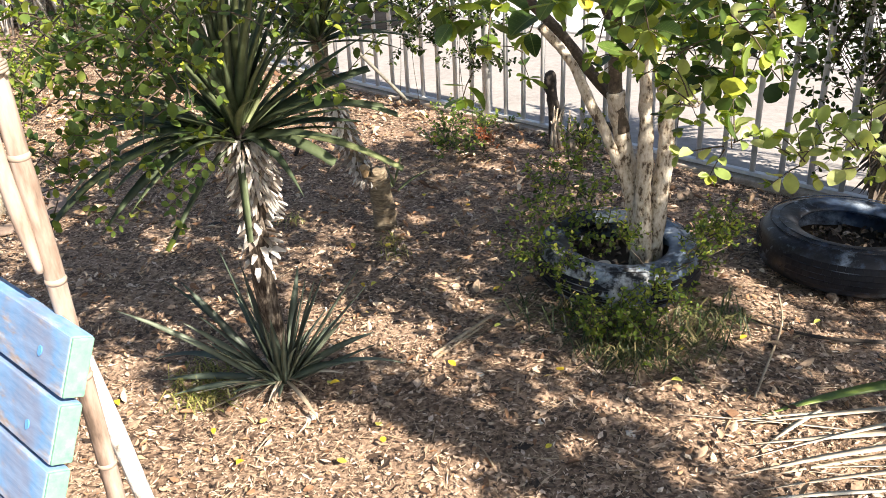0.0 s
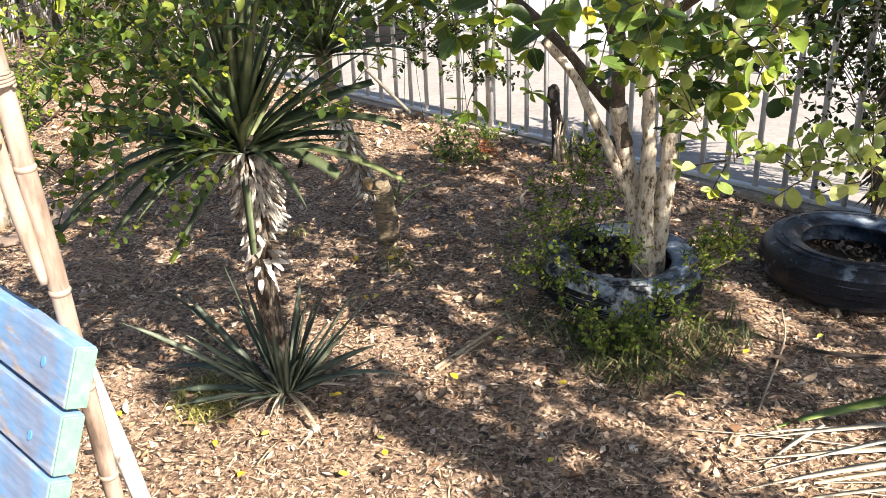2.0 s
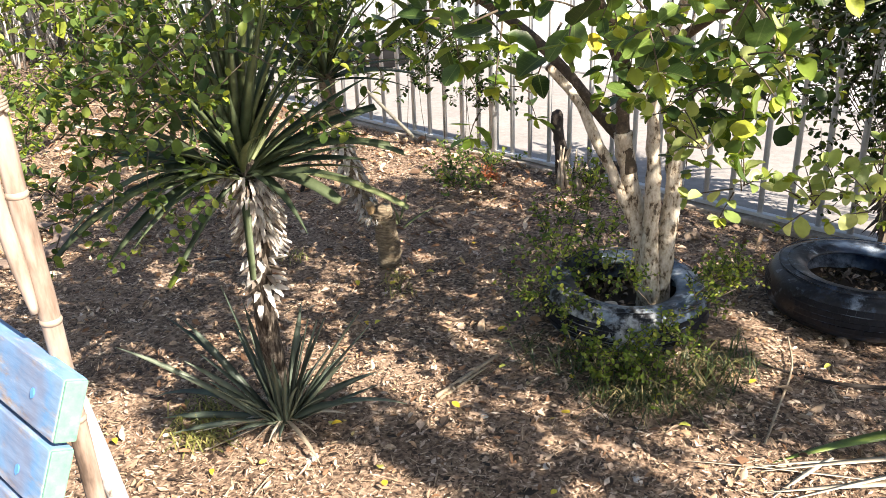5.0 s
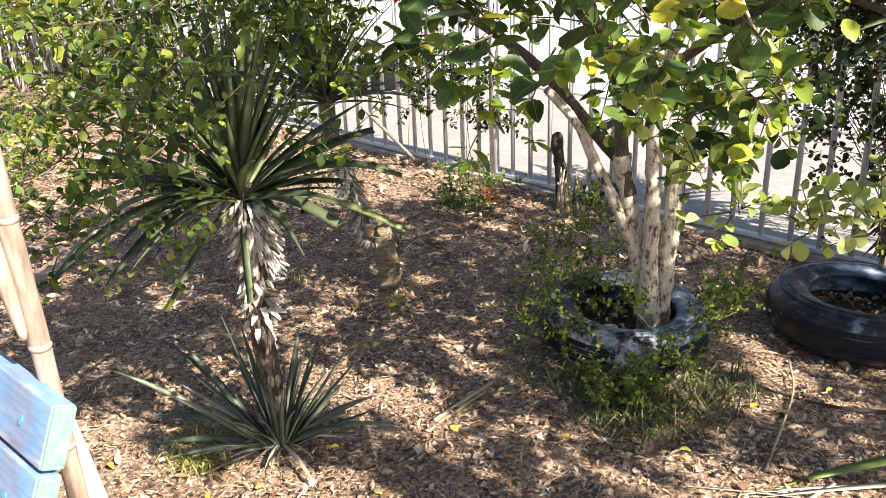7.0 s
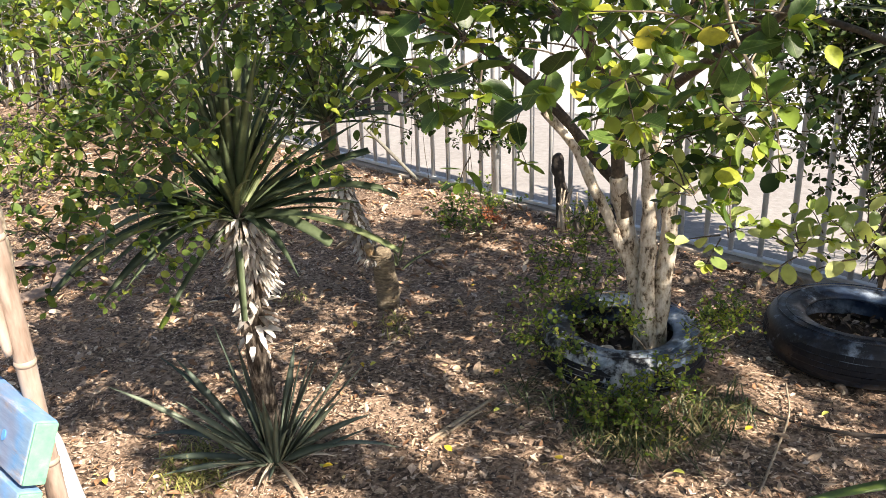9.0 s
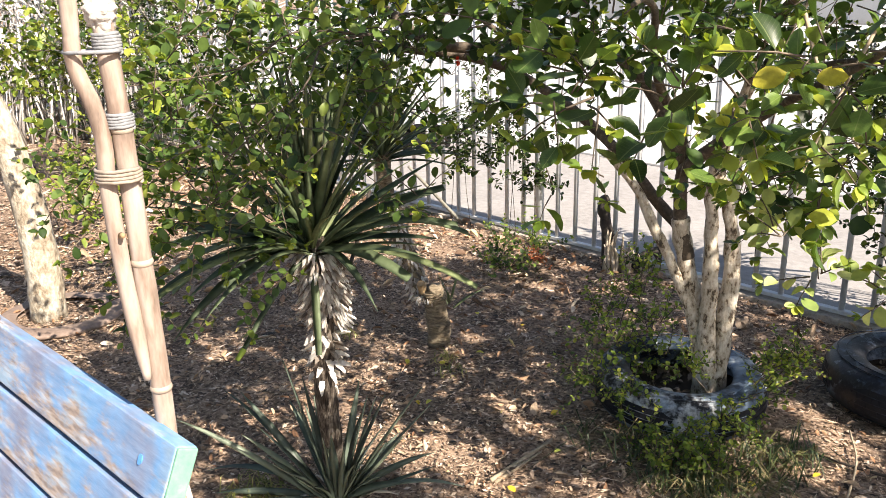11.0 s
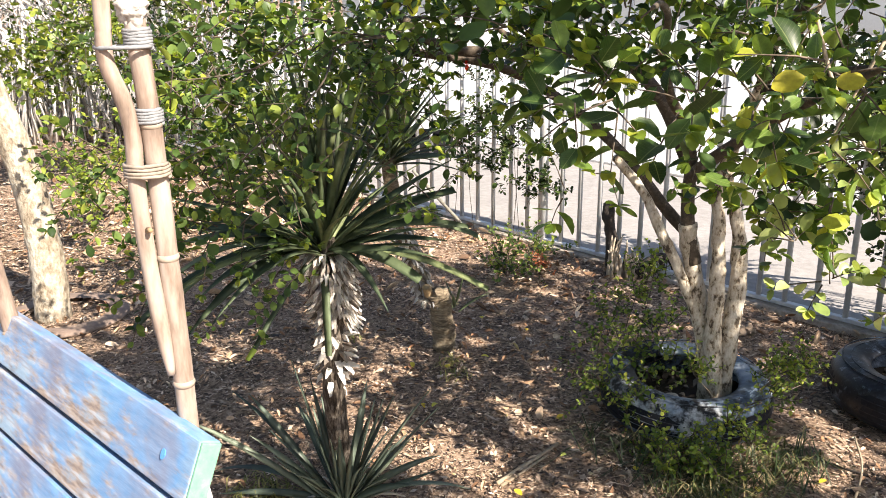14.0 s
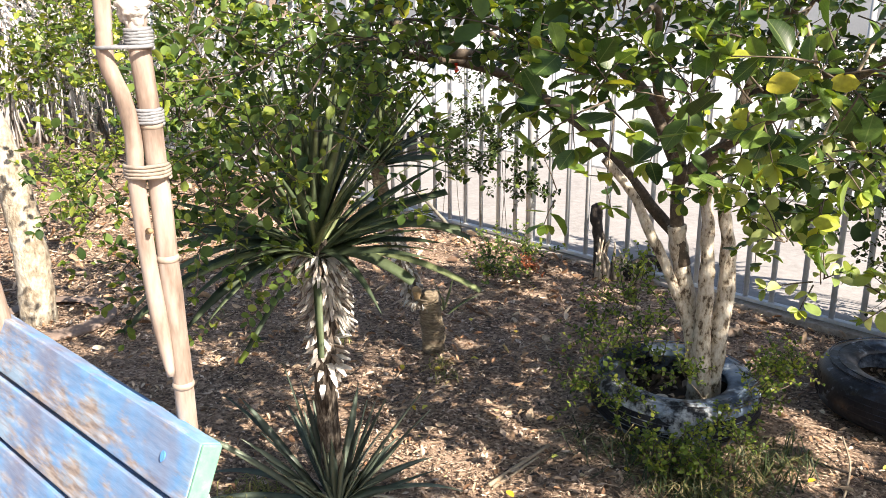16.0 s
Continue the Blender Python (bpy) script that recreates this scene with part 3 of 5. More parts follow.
def build_bench():
    bench = thing("bench", "worn blue wooden bench with pale green slat ends", "bench", (-0.9, 1.0, 0))
    frame_m = Matrix((BENCH_D, BENCH_E, BENCH_N)).transposed().to_4x4()
    length, width, thick = 1.5, 0.0855, 0.032
    for i in range(5):
        c = BENCH_A + BENCH_D * (length / 2) + BENCH_E * (0.0935 * i + width / 2) + BENCH_N * (thick / 2)
        bm = box_bm(Matrix.Identity(4), (length, width, thick), 0.0048, 3)
        ob = part("backrest_slat", bm, M_BLUE, bench)
        ob.matrix_basis = Matrix.Translation(c) @ frame_m
        cap = box_bm(Matrix.Translation((-length / 2 - 0.001, 0, 0)), (0.005, width - 0.003, thick - 0.0025), 0.0022, 2)
        end = part("slat_end", cap, M_GREEN, ob, "pale green painted slat end")
        end.matrix_basis = ob.matrix_basis
        if i > 1:
            continue
        bm = bmesh.new()
        bmesh.ops.create_cone(bm, segments=12, radius1=0.0048, radius2=0.0035, depth=0.003, cap_ends=True, matrix=Matrix.Translation((-length / 2 + 0.07, 0.012 if i % 2 else 0.0, -thick / 2 - 0.0008)) @ Matrix.Scale(1.6, 4, (0, 1, 0)))
        screw = part("screw_head", bm, M_SCREW, ob, "blue painted screw head")
        screw.matrix_basis = ob.matrix_basis
    flat = Vector((-0.630, -0.777, 0)).normalized()
    side = Matrix((BENCH_D, flat, Vector((0, 0, 1)))).transposed().to_4x4()
    foot = BENCH_A + BENCH_E * 0.5
    for i in range(4):
        c = Vector((foot.x, foot.y, 0.42)) + BENCH_D * (length / 2) + flat * (0.06 + 0.1 * i)
        ob = part("seat_slat", box_bm(Matrix.Identity(4), (length, 0.092, 0.032), 0.004), M_BLUE, bench)
        ob.matrix_basis = Matrix.Translation(c) @ side
    for s in (0.2, length - 0.12):
        top = BENCH_A + BENCH_D * s + BENCH_N * 0.055 + BENCH_E * 0.05
        low = Vector((top.x, top.y, 0)) + Vector((BENCH_E.x, BENCH_E.y, 0)) * 0.9
        d = (top - low).normalized()
        m = Matrix((BENCH_D, d, BENCH_D.cross(d))).transposed().to_4x4()
        ob = part("back_leg", box_bm(Matrix.Identity(4), (0.045, (top - low).length, 0.045), 0.004), M_BLUE, bench)
        ob.matrix_basis = Matrix.Translation((top + low) / 2) @ m
        p = Vector((foot.x, foot.y, 0.2)) + BENCH_D * s + flat * 0.36
        ob = part("front_leg", box_bm(Matrix.Identity(4), (0.045, 0.045, 0.4), 0.004), M_BLUE, bench)
        ob.matrix_basis = Matrix.Translation(p) @ side


build_bench()


def bamboo(name, label, points, r, nodes, parent=None):
    pole = thing(name, label, "bamboo pole", points[0])
    pts = smooth_path(points, 14)
    n = len(pts) - 1
    cuts = [min(range(n + 1), key=lambda i: abs(pts[i][2] - q)) for q in nodes]
    radii = []
    for i in range(n + 1):
        k = 1 + 0.06 * math.sin(i * 0.7) * 0.3
        radii.append(r * k * (1 - 0.12 * i / n) * (min(1.0, 0.5 + i / 14) if points[0][2] > 0.5 else 1.0))
    v, f = tube_data(pts, radii, 16, 0.02, 3)
    link("culm", mesh_from("culm", v, f, M_BAMBOO, True), pole)
    for c in cuts:
        a, b = np.array(pts[max(c - 1, 0)]), np.array(pts[min(c + 1, n)])
        d = (b - a) / np.linalg.norm(b - a)
        p = np.array(pts[c])
        v, f = tube_data([p - d * 0.005, p - d * 0.002, p, p + d * 0.0015, p + d * 0.005], [radii[c] * q for q in (0.99, 1.08, 1.13, 1.09, 0.99)], 16)
        link("node", mesh_from("node", v, f, M_NODE, True), pole, "pale swollen node")
    return pole


def lashing(points_c, radius, turns, height, mat, label):
    """Cord wound several times round a pole."""
    c = Vector(points_c)
    pts = []
    steps = 18 * turns
    for i in range(steps + 1):
        a = 2 * math.pi * i / 18
        pts.append((c.x + radius[0] * math.cos(a), c.y + radius[1] * math.sin(a), c.z - height / 2 + height * i / steps + rnd.uniform(-0.0007, 0.0007)))
    v, f = tube_data(pts, [0.0026] * len(pts), 6)
    ob = new("lashing_cord", mesh_from("lashing_cord", v, f, mat, True))
    tagged(ob, label, "cord", group="cords on the poles")


bamboo("bamboo_pole", "thick dry bamboo pole lashed upright behind the bench", [(-0.507, 1.155, 0), (-0.502, 1.146, 0.6), (-0.499, 1.135, 1.03), (-0.499, 1.128, 1.21), (-0.502, 1.127, 1.38), (-0.509, 1.128, 1.524), (-0.512, 1.13, 1.75), (-0.515, 1.132, 2.15)], 0.0138, (0.25, 0.48, 0.7, 0.86, 1.026, 1.207, 1.375, 1.56, 1.75))
bamboo("thin_bamboo_pole", "thinner crooked bamboo stick tied to the upright pole", [(-0.507, 1.117, 1.05), (-0.518, 1.116, 1.18), (-0.522, 1.113, 1.298), (-0.52, 1.112, 1.37), (-0.527, 1.111, 1.415), (-0.541, 1.11, 1.46), (-0.538, 1.11, 1.53), (-0.533, 1.112, 1.8)], 0.0108, (1.62,))
bamboo("bamboo_pole", "dry bamboo pole standing upright behind the bench back", [(-0.82, 1.45, 0), (-0.909, 1.45, 0.7), (-0.986, 1.45, 1.3), (-1.075, 1.45, 2.0)], 0.0165, (0.3, 0.62, 0.95, 1.3, 1.65))
lashing((-0.51, 1.12, 1.325), (0.027, 0.022), 4, 0.018, M_ROPE_TAN, "tan cord wound round both bamboo poles")
lashing((-0.5025, 1.127, 1.39), (0.0148, 0.0148), 5, 0.018, M_ROPE, "grey cord wound round the thick bamboo pole")
lashing((-0.5065, 1.1275, 1.482), (0.0148, 0.0148), 6, 0.022, M_ROPE, "grey cord wound round the upper bamboo pole")
lashing((-0.522, 1.12, 1.472), (0.034, 0.024), 1, 0.003, M_ROPE, "grey cord joining the two poles")


def build_cloth_knot():
    bm = bmesh.new()
    bmesh.ops.create_icosphere(bm, subdivisions=4, radius=1)
    for v in bm.verts:
        fold = 1 + 0.3 * noise.noise(v.co * 1.7) + 0.2 * noise.noise(v.co * 4.5) + 0.1 * math.sin(14 * v.co.z + 3 * noise.noise(v.co * 3))
        v.co = Vector((v.co.x * 0.0185, v.co.y * 0.0185, v.co.z * 0.022)) * fold
    ob = new("cloth_knot", mesh_of("cloth_knot", bm, M_CLOTH, True))
    ob.matrix_basis = Matrix.Translation((-0.5085, 1.128, 1.518))
    tagged(ob, "crumpled off-white cloth tied round the bamboo pole", "cloth")


build_cloth_knot()


def build_pole_stub():
    v, f = tube_data([(-0.512, 1.108, 1.251), (-0.506, 1.1, 1.253), (-0.503, 1.096, 1.254)], [0.0045, 0.004, 0.0032], 8, 0.3, 3)
    tagged(new("branch_stub", mesh_from("branch_stub", v, f, M_CUT, True)), "pale cut side shoot on the thin bamboo pole", "stub")


build_pole_stub()


def build_stake():
    stake = thing("white_stake", "peeling white painted wooden stake behind the bench", "stake", (-0.45, 1.2, 0))
    pts = smooth_path([(-0.425, 1.225, 0), (-0.49, 1.203, 0.6), (-0.52, 1.193, 0.84), (-0.53, 1.19, 0.88)], 6)
    v, f = tube_data(pts, [0.0145] * len(pts), 10, 0.1, 5)
    link("shaft", mesh_from("shaft", v, f, M_WHITE, True), stake)


build_stake()


# ---- tyres ----
def build_tyre(name, label, centre, outer, inner, height, mat, tread_mat, turn=0.0, tilt=(0, 0), tread=True):
    tyre = thing(name, label, "tyre", (centre[0], centre[1], 0))
    m = Matrix.Translation(centre) @ Matrix.Rotation(tilt[0], 4, "X") @ Matrix.Rotation(tilt[1], 4, "Y") @ Matrix.Rotation(turn, 4, "Z")
    h, mid = height / 2, (outer + inner) / 2
    wid = outer - inner
    prof = [(inner + wid * p, h * q) for p, q in ((0.0, -0.72), (0.08, -0.84), (0.25, -0.96), (0.48, -1.0), (0.7, -0.93), (0.86, -0.76), (0.95, -0.52), (0.985, -0.25), (1.0, 0.0), (0.985, 0.25), (0.95, 0.52), (0.86, 0.76), (0.7, 0.93),
            (0.48, 1.0), (0.25, 0.95), (0.1, 0.86), (0.02, 0.78), (0.0, 0.7), (0.08, 0.62), (0.4, 0.76), (0.7, 0.58), (0.82, 0.0), (0.7, -0.58), (0.4, -0.76), (0.08, -0.62))]
    seg, k = 72, len(prof)
    verts, faces = [], []
    for i in range(seg):
        a = 2 * math.pi * i / seg
        for r, z in prof:
            rr = r * (1 + 0.006 * math.sin(3 * a + 1))
            verts.append(m @ Vector((rr * math.cos(a), rr * math.sin(a), z + h)))
    for i in range(seg):
        for j in range(k):
            a, b = i * k + j, ((i + 1) % seg) * k + j
            c, d = ((i + 1) % seg) * k + (j + 1) % k, i * k + (j + 1) % k
            faces.append((a, b, c, d))
    link("carcass", mesh_from("carcass", verts, faces, mat, True), tyre)
    if tread:
        heap = Heap()
        rows = [(-0.5, -0.28, 0), (-0.23, -0.02, 0.5), (0.02, 0.23, 0), (0.28, 0.5, 0.5)]
        n = 76
        for z0, z1, ph in rows:
            for i in range(n):
                a0, a1 = 2 * math.pi * (i + ph) / n, 2 * math.pi * (i + ph + 0.975) / n
                vs = []
                for lift in (-0.006, 0.001):
                    for a in (a0, a1):
                        for z in (z0, z1):
                            rr = outer - (outer - inner) * 0.19 * z * z + lift
                            vs.append(m @ Vector((rr * math.cos(a + 0.03 * z), rr * math.sin(a + 0.03 * z), z * h + h)))
                heap.add(vs, [(0, 1, 3, 2), (4, 6, 7, 5), (0, 4, 5, 1), (2, 3, 7, 6), (0, 2, 6, 4), (1, 5, 7, 3)])
        link("tread", heap.mesh("tread", tread_mat), tyre, "worn rubber tread blocks")
        for q in (0.72, 0.5):
            r = inner + (outer - inner) * q
            ring = [(m @ Vector((r * math.cos(2 * math.pi * i / 60), r * math.sin(2 * math.pi * i / 60), h * 2 * (0.992 if q > 0.6 else 1.0)))) for i in range(61)]
            v, f = tube_data([tuple(p) for p in ring], [0.0025] * 61, 6)
            link("sidewall_ridge", mesh_from("sidewall_ridge", v, f, mat, True), tyre)
    return tyre


def soil_disc(centre, r, z, label):
    bm = bmesh.new()
    bmesh.ops.create_circle(bm, cap_ends=True, segments=40, radius=r, matrix=Matrix.Translation((centre[0], centre[1], z)))
    bmesh.ops.inset_region(bm, faces=bm.faces[:], thickness=r * 0.5)
    for v in bm.verts:
        v.co.z += noise.noise(v.co * 14) * 0.015
    tagged(new("planter_soil", mesh_of("planter_soil", bm, M_DARKSOIL, True)), label, "soil", kind="stuff")


def planter_litter(centre, r, z, count, label, seed):
    q = random.Random(seed)
    shapes = [leaf_shape(0.26, 0.5, -0.3), leaf_shape(0.32, 0.3, 0.3), leaf_shape(0.2, 0.8, -0.15)]
    heap = Heap()
    for i in range(count):
        a, d = q.uniform(0, 6.28), r * q.random() ** 0.5
        m = Matrix.Translation((centre[0] + d * math.cos(a), centre[1] + d * math.sin(a), z + 0.018 + q.uniform(0, 0.012))) @ Matrix.Rotation(q.uniform(0, 6.28), 4, "Z") @ Matrix.Rotation(q.gauss(0, 0.35), 4, "X") @ Matrix.Rotation(q.gauss(0, 0.5), 4, "Y") @ Matrix.Scale(q.uniform(0.015, 0.04), 4)
        v, f = shapes[i % 3]
        heap.add([m @ Vector(p) for p in v], f)
    tagged(new("dry_leaves", heap.mesh("dry_leaves", M_DEAD_BROWN, True)), label, "leaves", kind="stuff")


TREE_TYRE = (0.578, 3.067, 0.0)
FAR_TYRE = (1.465, 3.13, 0.0)
build_tyre("tyre_planter", "old tyre with flaking pale blue paint round a tree", TREE_TYRE, 0.31, 0.185, 0.17, M_TYRE_WORN, M_TREAD, 0.3, (0.02, 0.015))
soil_disc(TREE_TYRE, 0.27, 0.05, "dark soil inside the tree's tyre")
build_tyre("tyre_planter", "dark tyre with worn blue paint near the fence", FAR_TYRE, 0.335, 0.19, 0.18, M_TYRE, M_TREAD, 1.1, (-0.03, 0.02))
soil_disc(FAR_TYRE, 0.27, 0.05, "dark soil inside the tyre by the fence")
planter_litter(TREE_TYRE, 0.2, 0.05, 150, "brown dead leaves on the soil in the painted tyre", 3)
planter_litter(FAR_TYRE, 0.2, 0.05, 220, "brown dead leaves on the soil in the dark tyre", 4)
build_tyre("tyre_ring", "flat brown ring cut from an old tyre round a pale trunk", (-2.24, 3.81, 0.0), 0.295, 0.2, 0.034, M_TYRE_OLD, M_TYRE_OLD, 0, (0, 0), False)
build_tyre("tyre", "black tyre lying beyond the fence on the sand", (-0.971, 8.056, 0), 0.3, 0.18, 0.2, M_BLACK, M_BLACK, 0)


# ---- yuccas ----
def yucca_crown(plant, hub, count, length, width, mat, low, high, seed, name="leaf", shapes=5, front=1.0):
    """Strap leaves round a hub; low and high are the elevations in degrees of the outer and inner leaves."""
    r = random.Random(seed)
    meshes = []
    for i in range(shapes):
        k = i / (shapes - 1)
        v, f = strap_shape(length * (0.85 + 0.3 * r.random()), width * (0.85 + 0.3 * r.random()), 0.1 + 0.45 * (1 - k), 0.35, 8, 0.35)
        meshes.append(mesh_from(name, v, f, mat, True))
    for i in range(count):
        q = (i + 0.5) / count
        el = radians(low + (high - low) * q + r.uniform(-9, 9))
        az = i * 2.39996 + r.uniform(-0.25, 0.25)
        d = Vector((math.cos(az) * math.cos(el), math.sin(az) * math.cos(el), math.sin(el)))
        start = Vector(hub) + Vector((d.x * 0.02, d.y * 0.02, 0.07 * (q - 0.6)))
        m = Matrix.Translation(start) @ basis(d, (0, 0, 1), r.uniform(-0.35, 0.35) + 0.4 * d.x) @ Matrix.Scale(r.uniform(0.72, 1.08) * (front if math.sin(az) < -0.55 and el < 0.9 else 1.0), 4)
        link(name, meshes[min(shapes - 1, int(q * shapes))], plant, "", m)


def dead_skirt(plant, path, z0, z1, r0, r1, count, length, width, seed, hang=-60, mat=None):
    """Shrivelled leaf bases hanging down round a trunk."""
    r = random.Random(seed)
    heap = Heap()
    pts = smooth_path(path, 10)
    for i in range(count):
        q = z0 + (z1 - z0) * (i + r.random()) / count
        c = Vector(pts[min(len(pts) - 1, int(q * (len(pts) - 1)))])
        az = i * 2.4 + r.uniform(-0.3, 0.3)
        el = radians(hang + r.uniform(-18, 22))
        d = Vector((math.cos(az) * math.cos(el), math.sin(az) * math.cos(el), math.sin(el)))
        rad = r0 + (r1 - r0) * q
        start = c + Vector((math.cos(az), math.sin(az), 0)) * rad
        L, w = length * r.uniform(0.6, 1.25), width * r.uniform(0.7, 1.2)
        m = Matrix.Translation(start) @ basis(d, (math.cos(az), math.sin(az), 0.3), r.uniform(-0.5, 0.5))
        vs = [(-w * 0.4, 0, 0), (w * 0.4, 0, 0), (w * 0.55, L * 0.45, 0.006), (-w * 0.5, L * 0.45, 0.004), (w * 0.18, L, -0.004), (-w * 0.12, L * 0.97, 0), (0, L * 0.3, -0.008)]
        heap.add([m @ Vector(v) for v in vs], [(0, 1, 2, 3), (3, 2, 4, 5), (0, 3, 6), (1, 6, 2), (3, 5, 6), (2, 6, 4)])
    ob = link("dead_leaf_skirt", heap.mesh("dead_leaf_skirt", mat or M_DEAD), plant, "dead leaf bases hanging round the trunk")
    ob["kind"] = "stuff"


def leaf_to(plant, hub, tip, width, sag, mat, name="leaf", roll=0.0, rows=9, blunt=False):
    """A channelled strap leaf that arches from a hub to its tip; sag lifts its middle."""
    h, d = Vector(hub), Vector(tip)
    flat = Vector((d.x, d.y, 0))
    across = flat.cross(Vector((0, 0, 1)))
    across = across.normalized() if across.length > 0.02 else Vector((1, 0, 0))
    across = Matrix.Rotation(roll, 3, d.normalized()) @ across
    verts, faces = [], []
    for i in range(rows + 1):
        t = i / rows
        p = h + d * t + Vector((0, 0, 4 * sag * t * (1 - t)))
        ahead = (d + Vector((0, 0, 4 * sag * (1 - 2 * t)))).normalized()
        up = across.cross(ahead).normalized()
        w = width * 0.5 * (0.5 + 0.5 * min(1, t * 4)) * (1 if t < 0.5 or blunt else max(0.05, 1 - ((t - 0.5) / 0.5) ** 1.7))
        w *= 1 - 0.28 * t * t if blunt else 1
        verts += [p - across * w + up * w * 0.35, p, p + across * w + up * w * 0.35, p - up * 0.003]
    for i in range(rows):
        a = i * 4
        faces += [(a, a + 1, a + 5, a + 4), (a + 1, a + 2, a + 6, a + 5), (a + 2, a + 3, a + 7, a + 6), (a + 3, a, a + 4, a + 7)]
    return link(name, mesh_from(name, verts, faces, mat, True), plant)


YUCCA_HUB = Vector((-0.585, 2.33, 0.865))
# tip of each low leaf from the hub, its width and how far its middle arches up
YUCCA_LOW = [
    (-0.49, -0.13, -0.2, 0.03, 0.08), (-0.32, -0.21, -0.19, 0.032, 0.06), (-0.139, -0.212, -0.207, 0.017, 0.02), (0.03, -0.13, -0.26, 0.026, 0.03), (0.33, -0.03, 0.04, 0.036, 0.015),
    (0.44, -0.13, -0.06, 0.022, 0.04), (0.27, -0.13, -0.04, 0.038, 0.03), (-0.23, -0.13, 0.05, 0.034, 0.01), (-0.39, 0.12, 0.0, 0.028, 0.03), (-0.57, 0.12, -0.23, 0.024, 0.09),
    (-0.3, -0.17, -0.1, 0.03, 0.05), (-0.38, -0.05, -0.12, 0.028, 0.06), (-0.36, -0.22, -0.08, 0.02, 0.05), (0.2, -0.2, -0.1, 0.022, 0.05), (-0.42, 0.02, 0.05, 0.03, 0.02), (0.38, 0.06, 0.05, 0.026, 0.04),
    (-0.24, -0.23, -0.14, 0.022, 0.05), (0.34, 0.12, 0.14, 0.034, 0.02), (-0.53, 0.17, -0.08, 0.026, 0.05), (0.16, 0.3, -0.1, 0.03, 0.08), (-0.2, 0.34, -0.05, 0.03, 0.07), (0.4, 0.2, -0.02, 0.03, 0.06),
]


def build_yucca():
    plant = thing("yucca", "tall yucca with dark strap leaves and bleached dead skirt", "yucca", (-0.56, 2.34, 0))
    path = [(-0.603, 2.481, 0), (-0.584, 2.389, 0.203), (-0.584, 2.349, 0.421), (-0.575, 2.335, 0.556), (-0.567, 2.338, 0.678), (-0.571, 2.337, 0.78), (-0.583, 2.334, 0.87)]
    pts = smooth_path(path, 8)
    v, f = tube_data(pts, [0.034 - 0.006 * i / len(pts) for i in range(len(pts))], 12, 0.16, 1)
    link("trunk", mesh_from("trunk", v, f, M_FIBRE, True), plant, "dark fibrous trunk under the dead leaves")
    dead_skirt(plant, path, 0.62, 0.97, 0.018, 0.046, 430, 0.05, 0.0135, 3, -40)
    dead_skirt(plant, path, 0.42, 0.57, 0.02, 0.03, 38, 0.046, 0.022, 5, -24)
    dead_skirt(plant, path, 0.34, 0.42, 0.022, 0.028, 7, 0.05, 0.022, 6, -66)
    yucca_crown(plant, YUCCA_HUB, 86, 0.45, 0.032, M_YUCCA, 18, 88, 4)
    r = random.Random(6)
    for k, (x, y, z, w, sag) in enumerate(YUCCA_LOW):
        leaf_to(plant, YUCCA_HUB + Vector((x * 0.04, y * 0.04, -0.02)), (x, y, z), w, sag, M_YUCCA, "low_leaf", math.copysign(r.uniform(0.2, 0.9), x), blunt=k % 3 != 1)
    x, y, z = YUCCA_LOW[2][:3]
    end = YUCCA_HUB + Vector((x * 1.04, y * 1.04, z - 0.02))
    leaf_to(plant, end - Vector((x, y, z)) * 0.02, Vector((-0.02, -0.02, -0.03)), 0.016, 0.0, M_LIME_TIP, "leaf_tip", -0.9, 4, True)["label"] = "lime green trimmed leaf tip"


build_yucca()

YOUNG_AT = Vector((-0.572, 2.365, 0.02))
YOUNG_TIPS = [
    (-0.12, 0.0, 0.47), (-0.1, 0.08, 0.37), (-0.27, 0.1, 0.3), (-0.42, -0.02, 0.28), (-0.34, 0.12, 0.29), (-0.07, 0.1, 0.3), (-0.02, 0.0, 0.31), (0.1, 0.05, 0.32), (0.16, -0.03, 0.38),
    (0.25, 0.0, 0.39), (0.28, -0.08, 0.38), (0.11, 0.1, 0.12), (0.35, -0.02, 0.08), (-0.29, -0.08, 0.01), (-0.41, 0.1, 0.02), (-0.24, -0.03, 0.24), (-0.16, -0.12, 0.32), (0.02, -0.1, 0.29),
    (0.05, -0.12, 0.27), (-0.15, -0.1, 0.22), (0.21, -0.08, 0.12), (-0.35, 0.0, 0.0), (0.05, 0.15, 0.33), (0.17, 0.12, 0.16), (-0.17, 0.2, 0.21), (0.27, 0.1, 0.11),
]


